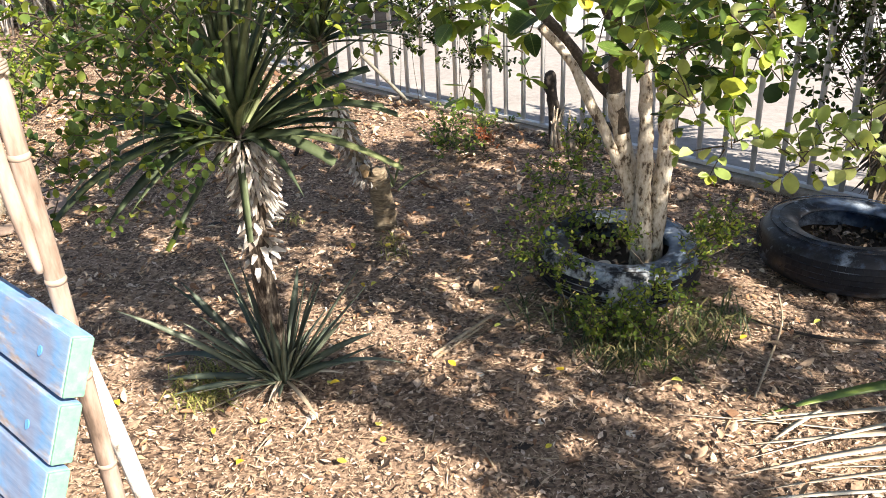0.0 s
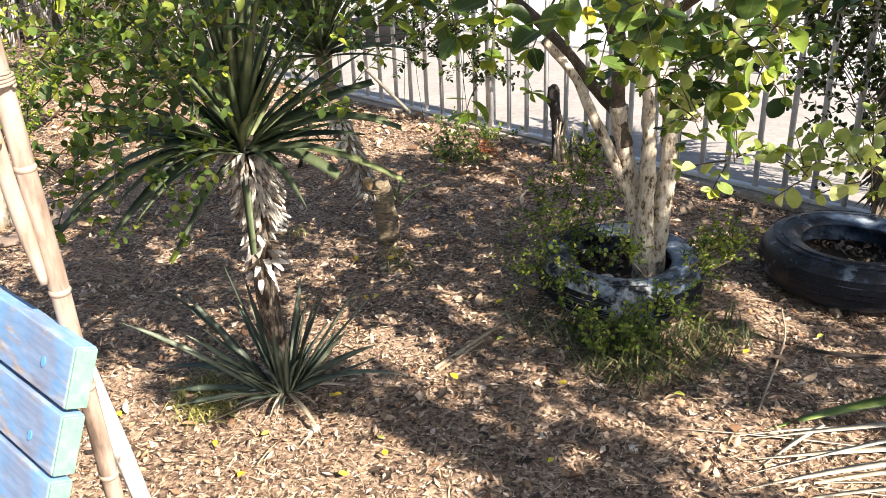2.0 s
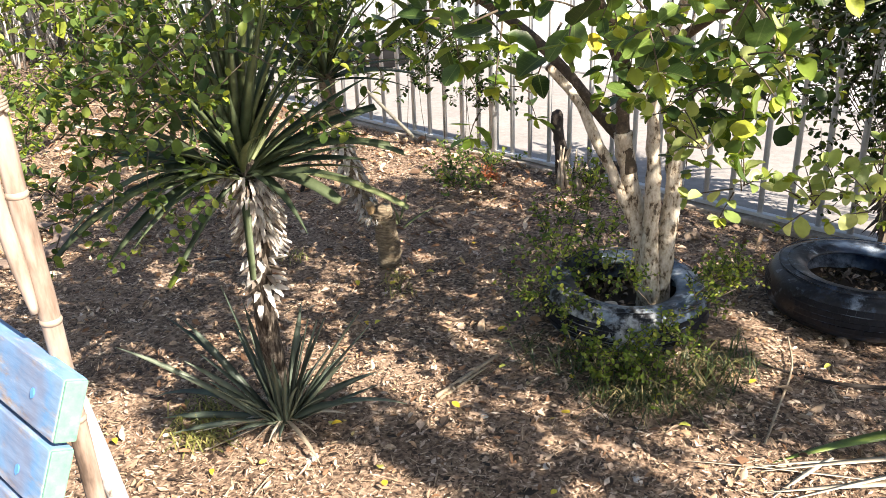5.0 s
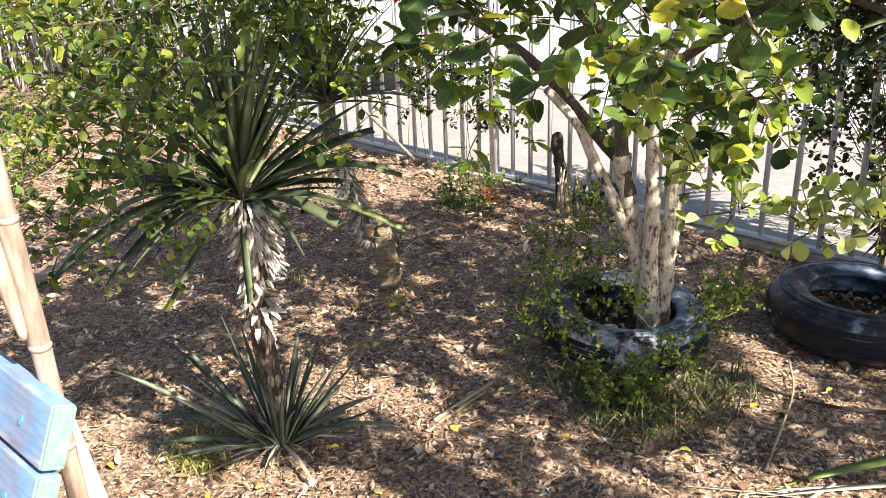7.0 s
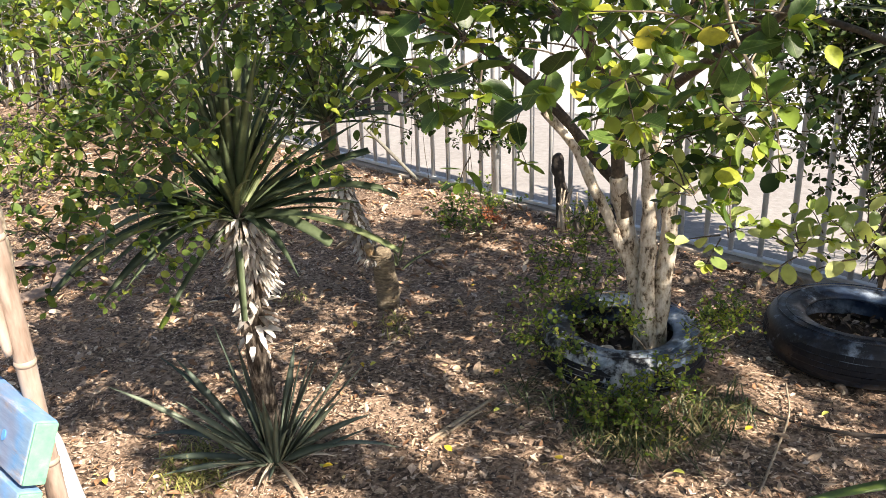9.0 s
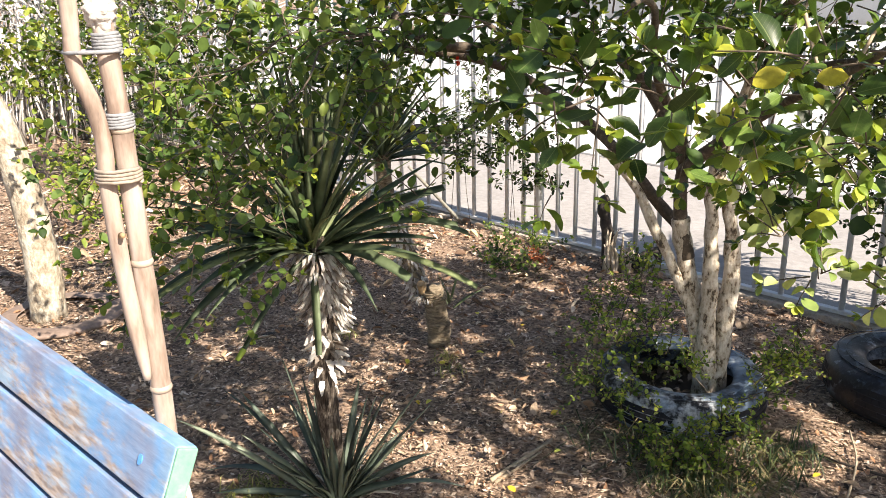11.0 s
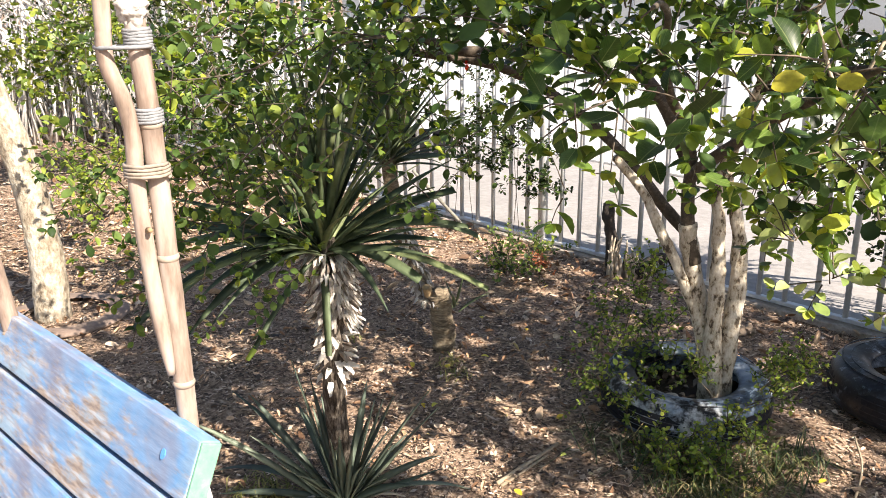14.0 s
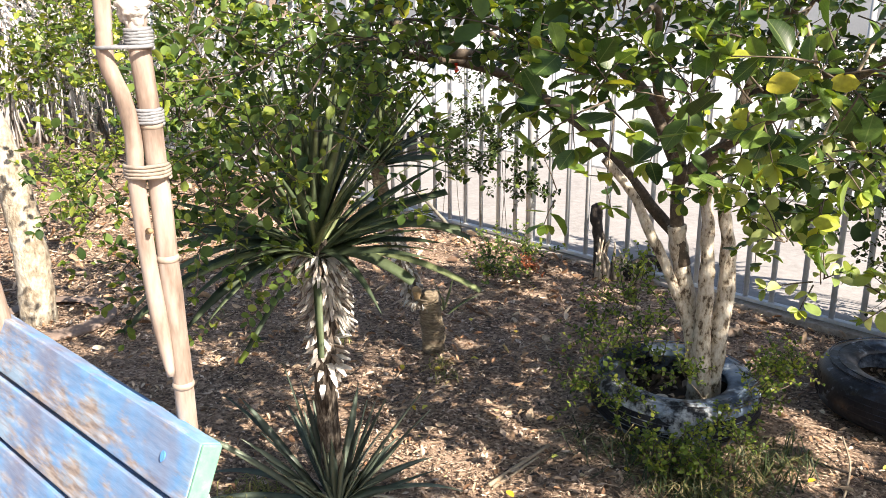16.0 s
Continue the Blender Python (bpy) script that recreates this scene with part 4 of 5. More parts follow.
def build_young_yucca():
    plant = thing("young_yucca", "low clump of grey-green strap leaves at the yucca's foot", "yucca", tuple(YOUNG_AT))
    r = random.Random(9)
    for x, y, z in YOUNG_TIPS:
        d = Vector((x, y, z))
        start = YOUNG_AT + Vector((x * 0.12 + r.uniform(-0.012, 0.012), y * 0.12 + r.uniform(-0.012, 0.012), 0))
        leaf_to(plant, start, d, r.uniform(0.017, 0.028), 0.1 * max(0.02, d.xy.length - 0.35 * z) * r.uniform(0.2, 1.3), M_YUCCA_BLUE, "leaf", math.copysign(r.uniform(0.0, 1.0), x))
    for i in range(26):
        az, L, el = r.uniform(0, 6.28), r.uniform(0.14, 0.36), r.uniform(0.35, 1.45)
        d = Vector((math.cos(az) * math.cos(el), math.sin(az) * math.cos(el), math.sin(el))) * L
        leaf_to(plant, YOUNG_AT + Vector((math.cos(az), math.sin(az), 0)) * 0.02, d, r.uniform(0.012, 0.024), r.uniform(-0.01, 0.025), M_YUCCA_BLUE, "leaf", r.uniform(-0.9, 0.9))
    for i in range(16):
        az, L = r.uniform(0, 6.28), r.uniform(0.09, 0.26)
        d = Vector((math.cos(az) * L, math.sin(az) * L, -0.004))
        leaf_to(plant, YOUNG_AT + Vector((math.cos(az) * 0.02, math.sin(az) * 0.02, 0.012)), d, r.uniform(0.006, 0.016), r.uniform(0.002, 0.02), M_FROND_DRY, "dead_leaf", r.uniform(-0.6, 0.6), 6)


build_young_yucca()


def build_back_yucca():
    plant = thing("leaning_yucca", "leaning yucca growing from a sawn stump near the fence", "yucca", (-0.375, 3.57, 0))
    stub = smooth_path([(-0.368, 3.57, -0.02), (-0.37, 3.57, 0.1), (-0.385, 3.57, 0.22), (-0.395, 3.56, 0.27)], 5)
    stub = smooth_path(stub, 3)
    v, f = tube_data(stub, [(0.053 - 0.008 * i / len(stub)) * (1 + 0.045 * math.sin(i * 1.3)) for i in range(len(stub))], 14, 0.12, 8)
    link("stump", mesh_from("stump", v, f, M_YTRUNK, True), plant, "ringed brown sawn stump")
    v, f = tube_data([(-0.388, 3.545, 0.262), (-0.384, 3.527, 0.285), (-0.383, 3.52, 0.29)], [0.024, 0.022, 0.018], 12)
    link("cut_face", mesh_from("cut_face", v, f, M_YTRUNK), plant, "brown sawn face")
    v, f = tube_data([(-0.43, 3.56, 0.26), (-0.437, 3.545, 0.29), (-0.44, 3.538, 0.302)], [0.022, 0.02, 0.018], 10, 0.1, 2)
    link("cut_face", mesh_from("cut_face", v, f, M_CUT), plant, "pale sawn face")
    path = [(-0.40, 3.57, 0.24), (-0.449, 3.613, 0.252), (-0.53, 3.682, 0.425), (-0.597, 3.723, 0.617), (-0.623, 3.77, 0.825)]
    pts = smooth_path(path, 6)
    v, f = tube_data(pts, [0.034] * len(pts), 10, 0.15, 2)
    link("trunk", mesh_from("trunk", v, f, M_YTRUNK, True), plant)
    dead_skirt(plant, path, 0.05, 0.75, 0.028, 0.038, 260, 0.046, 0.018, 13, -46)
    yucca_crown(plant, path[-1], 80, 0.5, 0.028, M_YUCCA, 5, 88, 14)
    yucca_crown(plant, (-0.32, 3.6, 0.2), 5, 0.13, 0.016, M_YUCCA, 30, 80, 15, "side_leaf", 3)


build_back_yucca()


def build_tyre_yucca():
    plant = thing("yucca", "dark yucca with a shaggy skirt growing behind a tyre", "yucca", (1.7, 3.56, 0))
    path = [(1.77, 3.56, 0), (1.78, 3.58, 0.35), (1.81, 3.62, 0.75), (1.85, 3.66, 1.15)]
    pts = smooth_path(path, 6)
    v, f = tube_data(pts, [0.06] * len(pts), 12, 0.15, 2)
    link("trunk", mesh_from("trunk", v, f, M_YTRUNK, True), plant)
    dead_skirt(plant, path, 0.2, 0.98, 0.04, 0.07, 420, 0.13, 0.016, 23, -66, M_DEAD_BROWN)
    yucca_crown(plant, path[-1], 80, 0.55, 0.036, M_YUCCA, -20, 86, 24)


build_tyre_yucca()


# ---- broad-leaved tree in the tyre ----
# outlines on the soil left sunlit by the unseen canopy added for shade
SUNLIT_GAPS = [
    [(-1.31, 2.52), (-1.12, 2.48), (-0.94, 2.35), (-0.69, 2.25), (-0.55, 2.22), (-0.42, 2.31), (-0.31, 2.28), (-0.13, 2.13), (0.06, 2.01), (0.22, 1.84), (0.26, 1.5), (-2.4, 1.5), (-2.4, 2.62)],
    [(-0.55, 2.72), (-0.37, 2.83), (-0.15, 2.8), (-0.02, 2.58), (0.04, 2.42), (-0.05, 2.36), (-0.17, 2.4), (-0.33, 2.52), (-0.48, 2.58)],
    [(0.39, 2.32), (0.49, 2.32), (0.64, 2.21), (0.74, 2.05), (0.78, 1.96), (0.72, 1.91), (0.64, 2.0), (0.51, 2.13)],
    [(0.98, 3.0), (1.1, 2.95), (1.12, 2.7), (1.0, 2.56), (0.92, 2.66)],
    [(0.84, 2.26), (1.0, 2.3), (1.15, 2.15), (1.1, 1.7), (0.9, 1.7), (0.82, 1.98)],
]
# small round holes in the added canopy, for spots of sun
DAPPLES = [(-0.66, 3.16, 0.05), (-0.24, 3.08, 0.06), (-0.48, 3.42, 0.05), (0.0, 3.74, 0.05), (0.7, 2.32, 0.05), (0.18, 2.42, 0.04), (0.05, 4.37, 0.05), (1.35, 2.95, 0.08), (-0.95, 3.3, 0.05), (-1.1, 2.75, 0.08)]
# ground line of a shadow band; an unseen leafy branch is added to cast it
SHADE_BOUGH = [(-0.44, 2.47), (-0.21, 2.29), (-0.03, 2.15), (0.13, 2.03), (0.28, 1.93), (0.49, 1.85)]


def in_gap(p, outline, grow=0.015):
    """Whether p lies inside an outline, or close to its edge."""
    inside = False
    for (ax, ay), (bx, by) in zip(outline, outline[1:] + outline[:1]):
        if (ay > p.y) != (by > p.y) and p.x < ax + (p.y - ay) * (bx - ax) / (by - ay):
            inside = not inside
        a, d = Vector((ax, ay)), Vector((bx - ax, by - ay))
        k = max(0.0, min(1.0, (p - a).dot(d) / max(d.length_squared, 1e-6)))
        if (p - a - d * k).length < grow:
            return True
    return inside


def build_tree():
    tree = thing("tree", "small tree with pale mottled stems and rounded green leaves", "tree", (0.66, 3.05, 0))
    stems = Heap()
    stems.tube([(0.655, 3.05, 0.0), (0.637, 3.042, 0.204), (0.596, 3.051, 0.388), (0.521, 3.068, 0.562), (0.457, 3.093, 0.69), (0.383, 3.123, 0.837), (0.28, 3.1, 0.96)], 0.026, 0.015, 12, 6, 0.28, 3)
    stems.tube([(0.66, 3.06, 0.0), (0.651, 3.058, 0.22), (0.604, 3.069, 0.435), (0.561, 3.079, 0.623), (0.544, 3.083, 0.726)], 0.036, 0.03, 12, 6, 0.28, 1)
    stems.tube([(0.68, 3.03, 0.0), (0.65, 3.018, 0.326), (0.649, 3.019, 0.54), (0.638, 3.021, 0.745), (0.628, 3.024, 0.903), (0.68, 2.95, 1.15), (0.72, 2.8, 1.4)], 0.037, 0.007, 12, 6, 0.28, 2)
    stems.tube([(0.705, 3.05, 0.0), (0.712, 3.024, 0.347), (0.721, 3.022, 0.582), (0.693, 3.029, 0.784), (0.658, 3.037, 0.939), (0.73, 3.0, 1.2), (0.85, 2.85, 1.5)], 0.037, 0.007, 12, 6, 0.28, 4)
    link("trunk", stems.mesh("trunk", M_BARK, True), tree)
    limbs = [
        ([(0.574, 3.076, 0.582), (0.551, 3.081, 0.685), (0.538, 3.084, 0.807), (0.539, 3.084, 0.948), (0.5, 3.02, 1.08), (0.42, 2.9, 1.2), (0.36, 2.7, 1.36)], 0.03, 0.013),
        ([(0.54, 3.06, 0.9), (0.6, 3.0, 0.98), (0.66, 2.9, 1.06), (0.72, 2.6, 1.2), (0.76, 2.2, 1.34)], 0.026, 0.01),
        ([(0.553, 3.186, 0.676), (0.48, 3.203, 0.755), (0.333, 3.245, 0.934), (0.169, 3.326, 1.076), (-0.041, 3.398, 1.203), (-0.212, 3.399, 1.261), (-0.425, 3.388, 1.292), (-0.68, 3.376, 1.331)], 0.023, 0.015),
        ([(0.572, 3.255, 0.892), (0.454, 3.267, 1.136), (0.3, 3.298, 1.283), (0.079, 3.341, 1.323), (-0.126, 3.315, 1.303), (-0.332, 3.301, 1.319), (-0.467, 3.314, 1.405), (-0.644, 3.344, 1.554)], 0.026, 0.017),
        ([(0.079, 3.341, 1.323), (-0.065, 3.23, 1.348), (-0.162, 3.138, 1.42), (-0.235, 3.061, 1.532)], 0.013, 0.007),
        ([(0.36, 2.7, 1.36), (0.3, 2.3, 1.46), (0.22, 1.9, 1.5), (0.16, 1.6, 1.5)], 0.012, 0.004),
        ([(0.76, 2.2, 1.34), (0.72, 1.9, 1.42), (0.62, 1.6, 1.46)], 0.01, 0.004),
        ([(0.73, 3.0, 1.2), (0.95, 2.7, 1.3), (1.1, 2.3, 1.25), (1.12, 2.1, 1.12)], 0.014, 0.004),
    ]
    for pts, a, b in limbs:
        heap = Heap()
        heap.tube(pts, a, b, 10, 5, 0.12, 5)
        link("limb", heap.mesh("limb", M_TWIG, True), tree)
    crown = Foliage()
    near = [(0.033, 1.45, 1.376), (0.082, 1.504, 1.367), (0.211, 1.511, 1.363), (0.315, 1.466, 1.366), (0.462, 1.541, 1.394), (0.437, 1.795, 1.224), (0.571, 1.911, 1.221), (0.524, 2.072, 1.093)]
    for c in near:
        crown.clump(c, (0.05, 0.06, 0.04), 3, 0.1, 0.07, 3, 0.5)
    heart = [(0.507, 2.184, 1.107), (0.611, 2.310, 1.134), (0.680, 2.283, 1.054), (0.604, 2.342, 0.946), (0.619, 2.163, 1.035), (0.751, 2.313, 1.116)]
    for c in heart:
        crown.clump(c, (0.06, 0.08, 0.05), 5, 0.1, 0.06, 3, 0.4)
    mid = [(0.08, 2.235, 1.036), (0.174, 2.151, 1.081), (0.357, 2.353, 1.015), (0.662, 2.056, 1.029), (0.726, 2.088, 1.098), (0.665, 2.525, 0.854)]
    for c in mid:
        crown.clump(c, (0.04, 0.05, 0.03), 2, 0.1, 0.07, 2, 0.6)
    high = [(0.084, 1.567, 1.366), (0.286, 1.785, 1.329), (0.383, 1.542, 1.361), (0.452, 1.513, 1.416), (0.379, 1.832, 1.45), (0.159, 1.918, 1.457), (-0.042, 2.007, 1.466), (0.633, 2.065, 1.105), (0.596, 2.369, 1.079), (0.429, 2.179, 1.199), (0.275, 2.118, 1.386), (0.694, 2.2, 1.183)]
    for c in high:
        crown.clump(c, (0.1, 0.13, 0.07), 5, 0.13, 0.064, 3, 0.3)
    back = [(-0.081, 2.612, 1.395), (0.133, 2.515, 1.355), (0.242, 2.312, 1.344), (-0.204, 2.817, 1.417), (-0.428, 2.802, 1.436), (0.045, 2.638, 1.439), (0.399, 2.879, 1.427), (0.746, 2.87, 1.292), (1.055, 3.004, 0.95), (0.661, 3.05, 1.22), (0.5, 2.7, 1.75), (0.9, 2.6, 1.8), (0.2, 2.6, 1.8), (-0.2, 2.7, 1.7)]
    for c in back:
        crown.clump(c, (0.18, 0.2, 0.12), 10, 0.18, 0.06, 5, 0.3)
    roof = [(-0.282, 2.721, 1.47), (-0.067, 2.538, 1.489), (0.151, 2.458, 1.503), (0.37, 2.483, 1.515), (0.558, 2.396, 1.514), (0.728, 2.303, 1.5), (0.06, 2.94, 1.392), (0.572, 2.885, 1.393), (0.809, 2.691, 1.371), (-0.156, 2.455, 1.59), (0.222, 2.287, 1.607), (0.522, 2.213, 1.613)]
    for c in roof:
        crown.clump(c, (0.17, 0.18, 0.1), 13, 0.17, 0.06, 5, 0.35)
    screen = [(-0.639, 3.132, 1.211), (-0.517, 3.108, 1.095), (-0.495, 3.278, 1.297), (-0.673, 2.964, 1.02), (-1.189, 3.341, 1.377), (-1.003, 3.416, 1.223), (-0.765, 3.381, 1.373), (-1.313, 3.272, 1.195), (-1.045, 3.153, 1.066), (-0.799, 3.182, 1.083), (-0.564, 3.21, 1.439), (-1.224, 3.211, 0.971), (-0.99, 3.58, 1.407)]
    for c in screen:
        crown.clump(c, (0.2, 0.2, 0.15), 20, 0.2, 0.05, 6, 0.3)
    crown.build(tree, BROAD, M_LEAF, M_LEAF_JOINED, M_TWIG, (0.1, 0.3, 1.5), 200)
    # unseen limbs added to carry the shading canopy
    for pts, a, b in (([(0.85, 2.85, 1.5), (1.3, 2.6, 1.95), (2.0, 2.2, 2.35), (3.0, 1.9, 2.5)], 0.02, 0.008), ([(0.72, 2.8, 1.4), (0.9, 2.2, 1.9), (1.2, 1.6, 2.3), (1.9, 1.1, 2.5)], 0.018, 0.007), ([(2.0, 2.2, 2.35), (2.4, 2.7, 2.5), (2.7, 3.0, 2.55)], 0.012, 0.006)):
        heap = Heap()
        heap.tube(pts, a, b, 8, 5, 0.12, 5)
        link("limb", heap.mesh("limb", M_TWIG, True), tree)
    # added canopy out of view, each clump set sunward of soil to be shaded
    spread = Foliage()
    pick = random.Random(12)
    for i in range(27):
        for j in range(25):
            p = Vector((-1.75 + 0.13 * i + pick.uniform(-0.03, 0.03), 1.55 + 0.13 * j + pick.uniform(-0.03, 0.03)))
            z = 2.5 + pick.uniform(-0.1, 0.15)
            c = Vector((p.x, p.y, 0)) + SUN_FROM * (z / SUN_FROM.z)
            if pick.random() < (0.5 if -1.5 < p.x < -0.2 and 2.55 < p.y < 3.9 else 0.15 if p.x > 0.4 and p.y < 2.9 else 0.06) or any(in_gap(p, g) for g in SUNLIT_GAPS) or any((p - Vector(q[:2])).length < q[2] + 0.05 for q in DAPPLES) or (Vector((p.x, p.y, 0)) - FENCE_AT).dot(FENCE_OUT) > -0.15:
                continue
            spread.clump((c.x, c.y, z), (0.08, 0.08, 0.08), 5, 0.07, 0.07, 5, 0.2, young=1)
    # unseen leafy branch added overhead to throw the shadow band
    shade_bough = [(Vector((x, y, 0)) + SUN_FROM * (2.3 / SUN_FROM.z))[:] for x, y in SHADE_BOUGH]
    for p in smooth_path(shade_bough, 5):
        spread.clump(tuple(p), (0.06, 0.06, 0.08), 6, 0.06, 0.06, 5, 0.2, young=1)
    heap = Heap()
    heap.tube(shade_bough + [(shade_bough[-1][0] + 0.3, shade_bough[-1][1] - 0.5, 2.4)], 0.016, 0.03, 8, 5, 0.12, 5)
    link("limb", heap.mesh("limb", M_TWIG, True), tree)
    spread.build(tree, BROAD, M_LEAF, M_LEAF_JOINED, M_TWIG)
    v, f = BROAD[0]
    yellow = mesh_from("yellow_leaf", v, f, M_YELLOW_GREEN, True)
    spots = [((0.371, 1.533, 1.389), 0.058, 1.9), ((0.469, 1.539, 1.388), 0.052, 1.6), ((0.731, 1.746, 1.322), 0.05, 0.3), ((0.344, 1.663, 1.315), 0.05, 2.6), ((0.283, 1.798, 1.259), 0.047, 0.2), ((0.609, 1.901, 1.058), 0.06, 1.4), ((-0.820, 1.951, 1.287), 0.043, 0.4)]
    for p, s, turn in spots:
        m = Matrix.Translation(p) @ pose(0, 0, 0, 62, 0, 0) @ Matrix.Rotation(turn, 4, "Z") @ Matrix.Scale(s, 4) @ Matrix.Translation((0, -0.5, 0))
        link("yellow_leaf", yellow, tree, "yellowing leaf", m)
    for p in ((-0.726, 3.34, 1.23), (-0.258, 3.391, 1.25), (-0.638, 3.542, 1.185)):
        heap = Heap()
        for k in range(9):
            r = basis((on_sphere() + Vector((0, -0.4, 0))).normalized(), (0, 0, 1)).to_3x3()
            heap.add([Vector(p) + r @ Vector(q) * 0.022 for q in v], f)
        link("red_flower", heap.mesh("red_flower", M_FLOWER, True), tree, "small red blossom")
    reach = [
        ([(-0.25, 3.0, 1.38), (-0.36, 2.72, 1.45), (-0.4, 2.45, 1.41), (-0.56, 2.2, 1.43), (-0.66, 2.05, 1.36), (-0.85, 1.9, 1.34)], 0.004, 0.0015),
        ([(-0.55, 3.2, 1.33), (-0.6, 2.95, 1.38), (-0.77, 2.65, 1.33), (-0.8, 2.4, 1.31), (-0.9, 2.15, 1.22), (-0.95, 1.95, 1.12)], 0.004, 0.0015),
        ([(-0.4, 2.45, 1.41), (-0.49, 2.2, 1.4), (-0.5, 2.0, 1.32), (-0.62, 1.8, 1.2)], 0.0035, 0.0015),
    ]
    for pts, p, q in reach:
        heap = Heap()
        heap.tube(pts, p, q, 8, 5, 0.12, 5)
        link("limb", heap.mesh("limb", M_TWIG, True), tree)
    for pts in ([(0.775, 2.093, 1.004), (0.765, 2.139, 1.128), (0.737, 2.160, 1.189), (0.672, 2.201, 1.313), (0.634, 2.254, 1.460)], [(0.646, 2.207, 1.047), (0.669, 2.228, 1.100), (0.728, 2.278, 1.219), (0.798, 2.327, 1.337), (0.863, 2.374, 1.449)]):
        heap = Heap()
        heap.tube(pts, 0.0022, 0.005, 8, 5, 0.2, 5)
        link("branch", heap.mesh("branch", M_STICK, True), tree, "pale sunlit branch")
    low = Foliage()
    spots = [(-0.943, 2.01, 1.184), (-0.987, 2.039, 1.021), (-0.791, 1.941, 1.253), (-0.805, 1.993, 1.133), (-0.945, 2.09, 0.89), (-0.697, 1.916, 1.074), (-0.637, 1.921, 1.193), (-0.548, 1.849, 1.147), (-0.754, 1.978, 0.979)]
    for c in spots:
        low.clump(c, (0.11, 0.12, 0.08), 10, 0.13, 0.036, 5, 0.35, young=6)
    # clumps that take the leaf colour lightened as if in sun
    pale = [(0.636, 1.963, 0.9), (0.769, 1.911, 0.889), (0.837, 1.925, 0.908), (0.889, 1.89, 0.945), (0.894, 1.87, 0.901), (0.562, 2.002, 0.994), (0.65, 1.883, 1.201), (0.426, 1.78, 1.248)]
    rachis = [Vector((-0.586, 2.067, 0.865)), Vector((-0.685, 2.022, 0.770))]
    for k in range(7):
        p = rachis[0].lerp(rachis[1], k / 6)
        along = (rachis[1] - rachis[0]).normalized()
        across = along.cross(Vector((0, -1, 0.4))).normalized()
        for side in (-1, 1):
            low.leaves.append((p, basis(along * 0.5 + across * side, (0, -0.8, 0.5)), 0.026))
    low.twigs.tube([tuple(q) for q in rachis], 0.0012, 0.0008, 4, 1)
    light = Foliage()
    for c in pale:
        light.clump(c, (0.045, 0.05, 0.03), 5, 0.09, 0.05, 3, 0.3)
    light.build(tree, BROAD, M_SUNLIT_LEAF, M_SUNLIT_LEAF, M_TWIG)
    sparse = [(-0.796, 2.127, 1.074), (-0.55, 1.905, 1.128), (-0.528, 1.997, 1.249), (-0.729, 2.109, 0.787), (-0.982, 2.139, 0.766)]
    for c in sparse:
        low.clump(c, (0.09, 0.1, 0.06), 5, 0.12, 0.036, 6, 0.5)
    more = [(-0.564, 2.036, 1.191), (-0.746, 2.2, 0.861), (-0.275, 2.289, 0.987), (-0.199, 2.158, 1.168)]
    for c in more:
        low.clump(c, (0.06, 0.08, 0.05), 5, 0.11, 0.042, 5, 0.35)
    tops = [(-1.676, 3.276, 1.321), (-0.794, 2.003, 1.348), (-0.733, 2.229, 1.38), (-0.705, 1.988, 1.275), (-0.579, 2.239, 1.365), (-0.474, 2.373, 1.425), (-0.897, 2.347, 1.471), (-0.722, 2.467, 1.466), (-1.54, 2.744, 0.922), (-0.524, 2.523, 1.247), (-0.378, 2.658, 1.296)]
    for c in tops:
        low.clump(c, (0.14, 0.16, 0.11), 11, 0.15, 0.044, 5, 0.35, young=5)
    low.build(tree, BROAD, M_SMALL, M_SMALL_JOINED, M_TWIG, (-0.2, 0.6, 1.4), 95)



build_tree()


# ---- low bushes and weeds ----
def build_bush(name, label, spots, leaf, twigs, length, singles=0, mat=None, root=(0, 0, 0)):
    bush = thing(name, label, "bush", root)
    crown = Foliage()
    vine = name == "fence_vine"
    for i, (c, r) in enumerate(spots):
        if not vine or i % 4 == 0:
            stems = Heap()
            foot = (c[0] + rnd.uniform(-0.05, 0.05), c[1] + rnd.uniform(-0.02, 0.02)) if vine else (root[0] + rnd.uniform(-0.06, 0.06), root[1] + rnd.uniform(-0.06, 0.06))
            stems.tube([(*foot, 0), ((foot[0] + c[0]) / 2 + rnd.uniform(-0.03, 0.03), (foot[1] + c[1]) / 2, c[2] * 0.55), c], 0.002 if vine else 0.0035, 0.0015, 5, 3)
            link("stem", stems.mesh("stem", M_TWIG, True), bush)
        crown.clump(c, (r, r, r * 0.8), twigs, length, leaf, 8, 0.1, (0, 0, 0.4))
    crown.build(bush, SMALLS, M_SMALL, mat or M_SMALL_JOINED, M_TWIG, (0, 0, 1.5), singles, tip_mat=mat if mat in (M_HEDGE, M_REDWEED) else None)


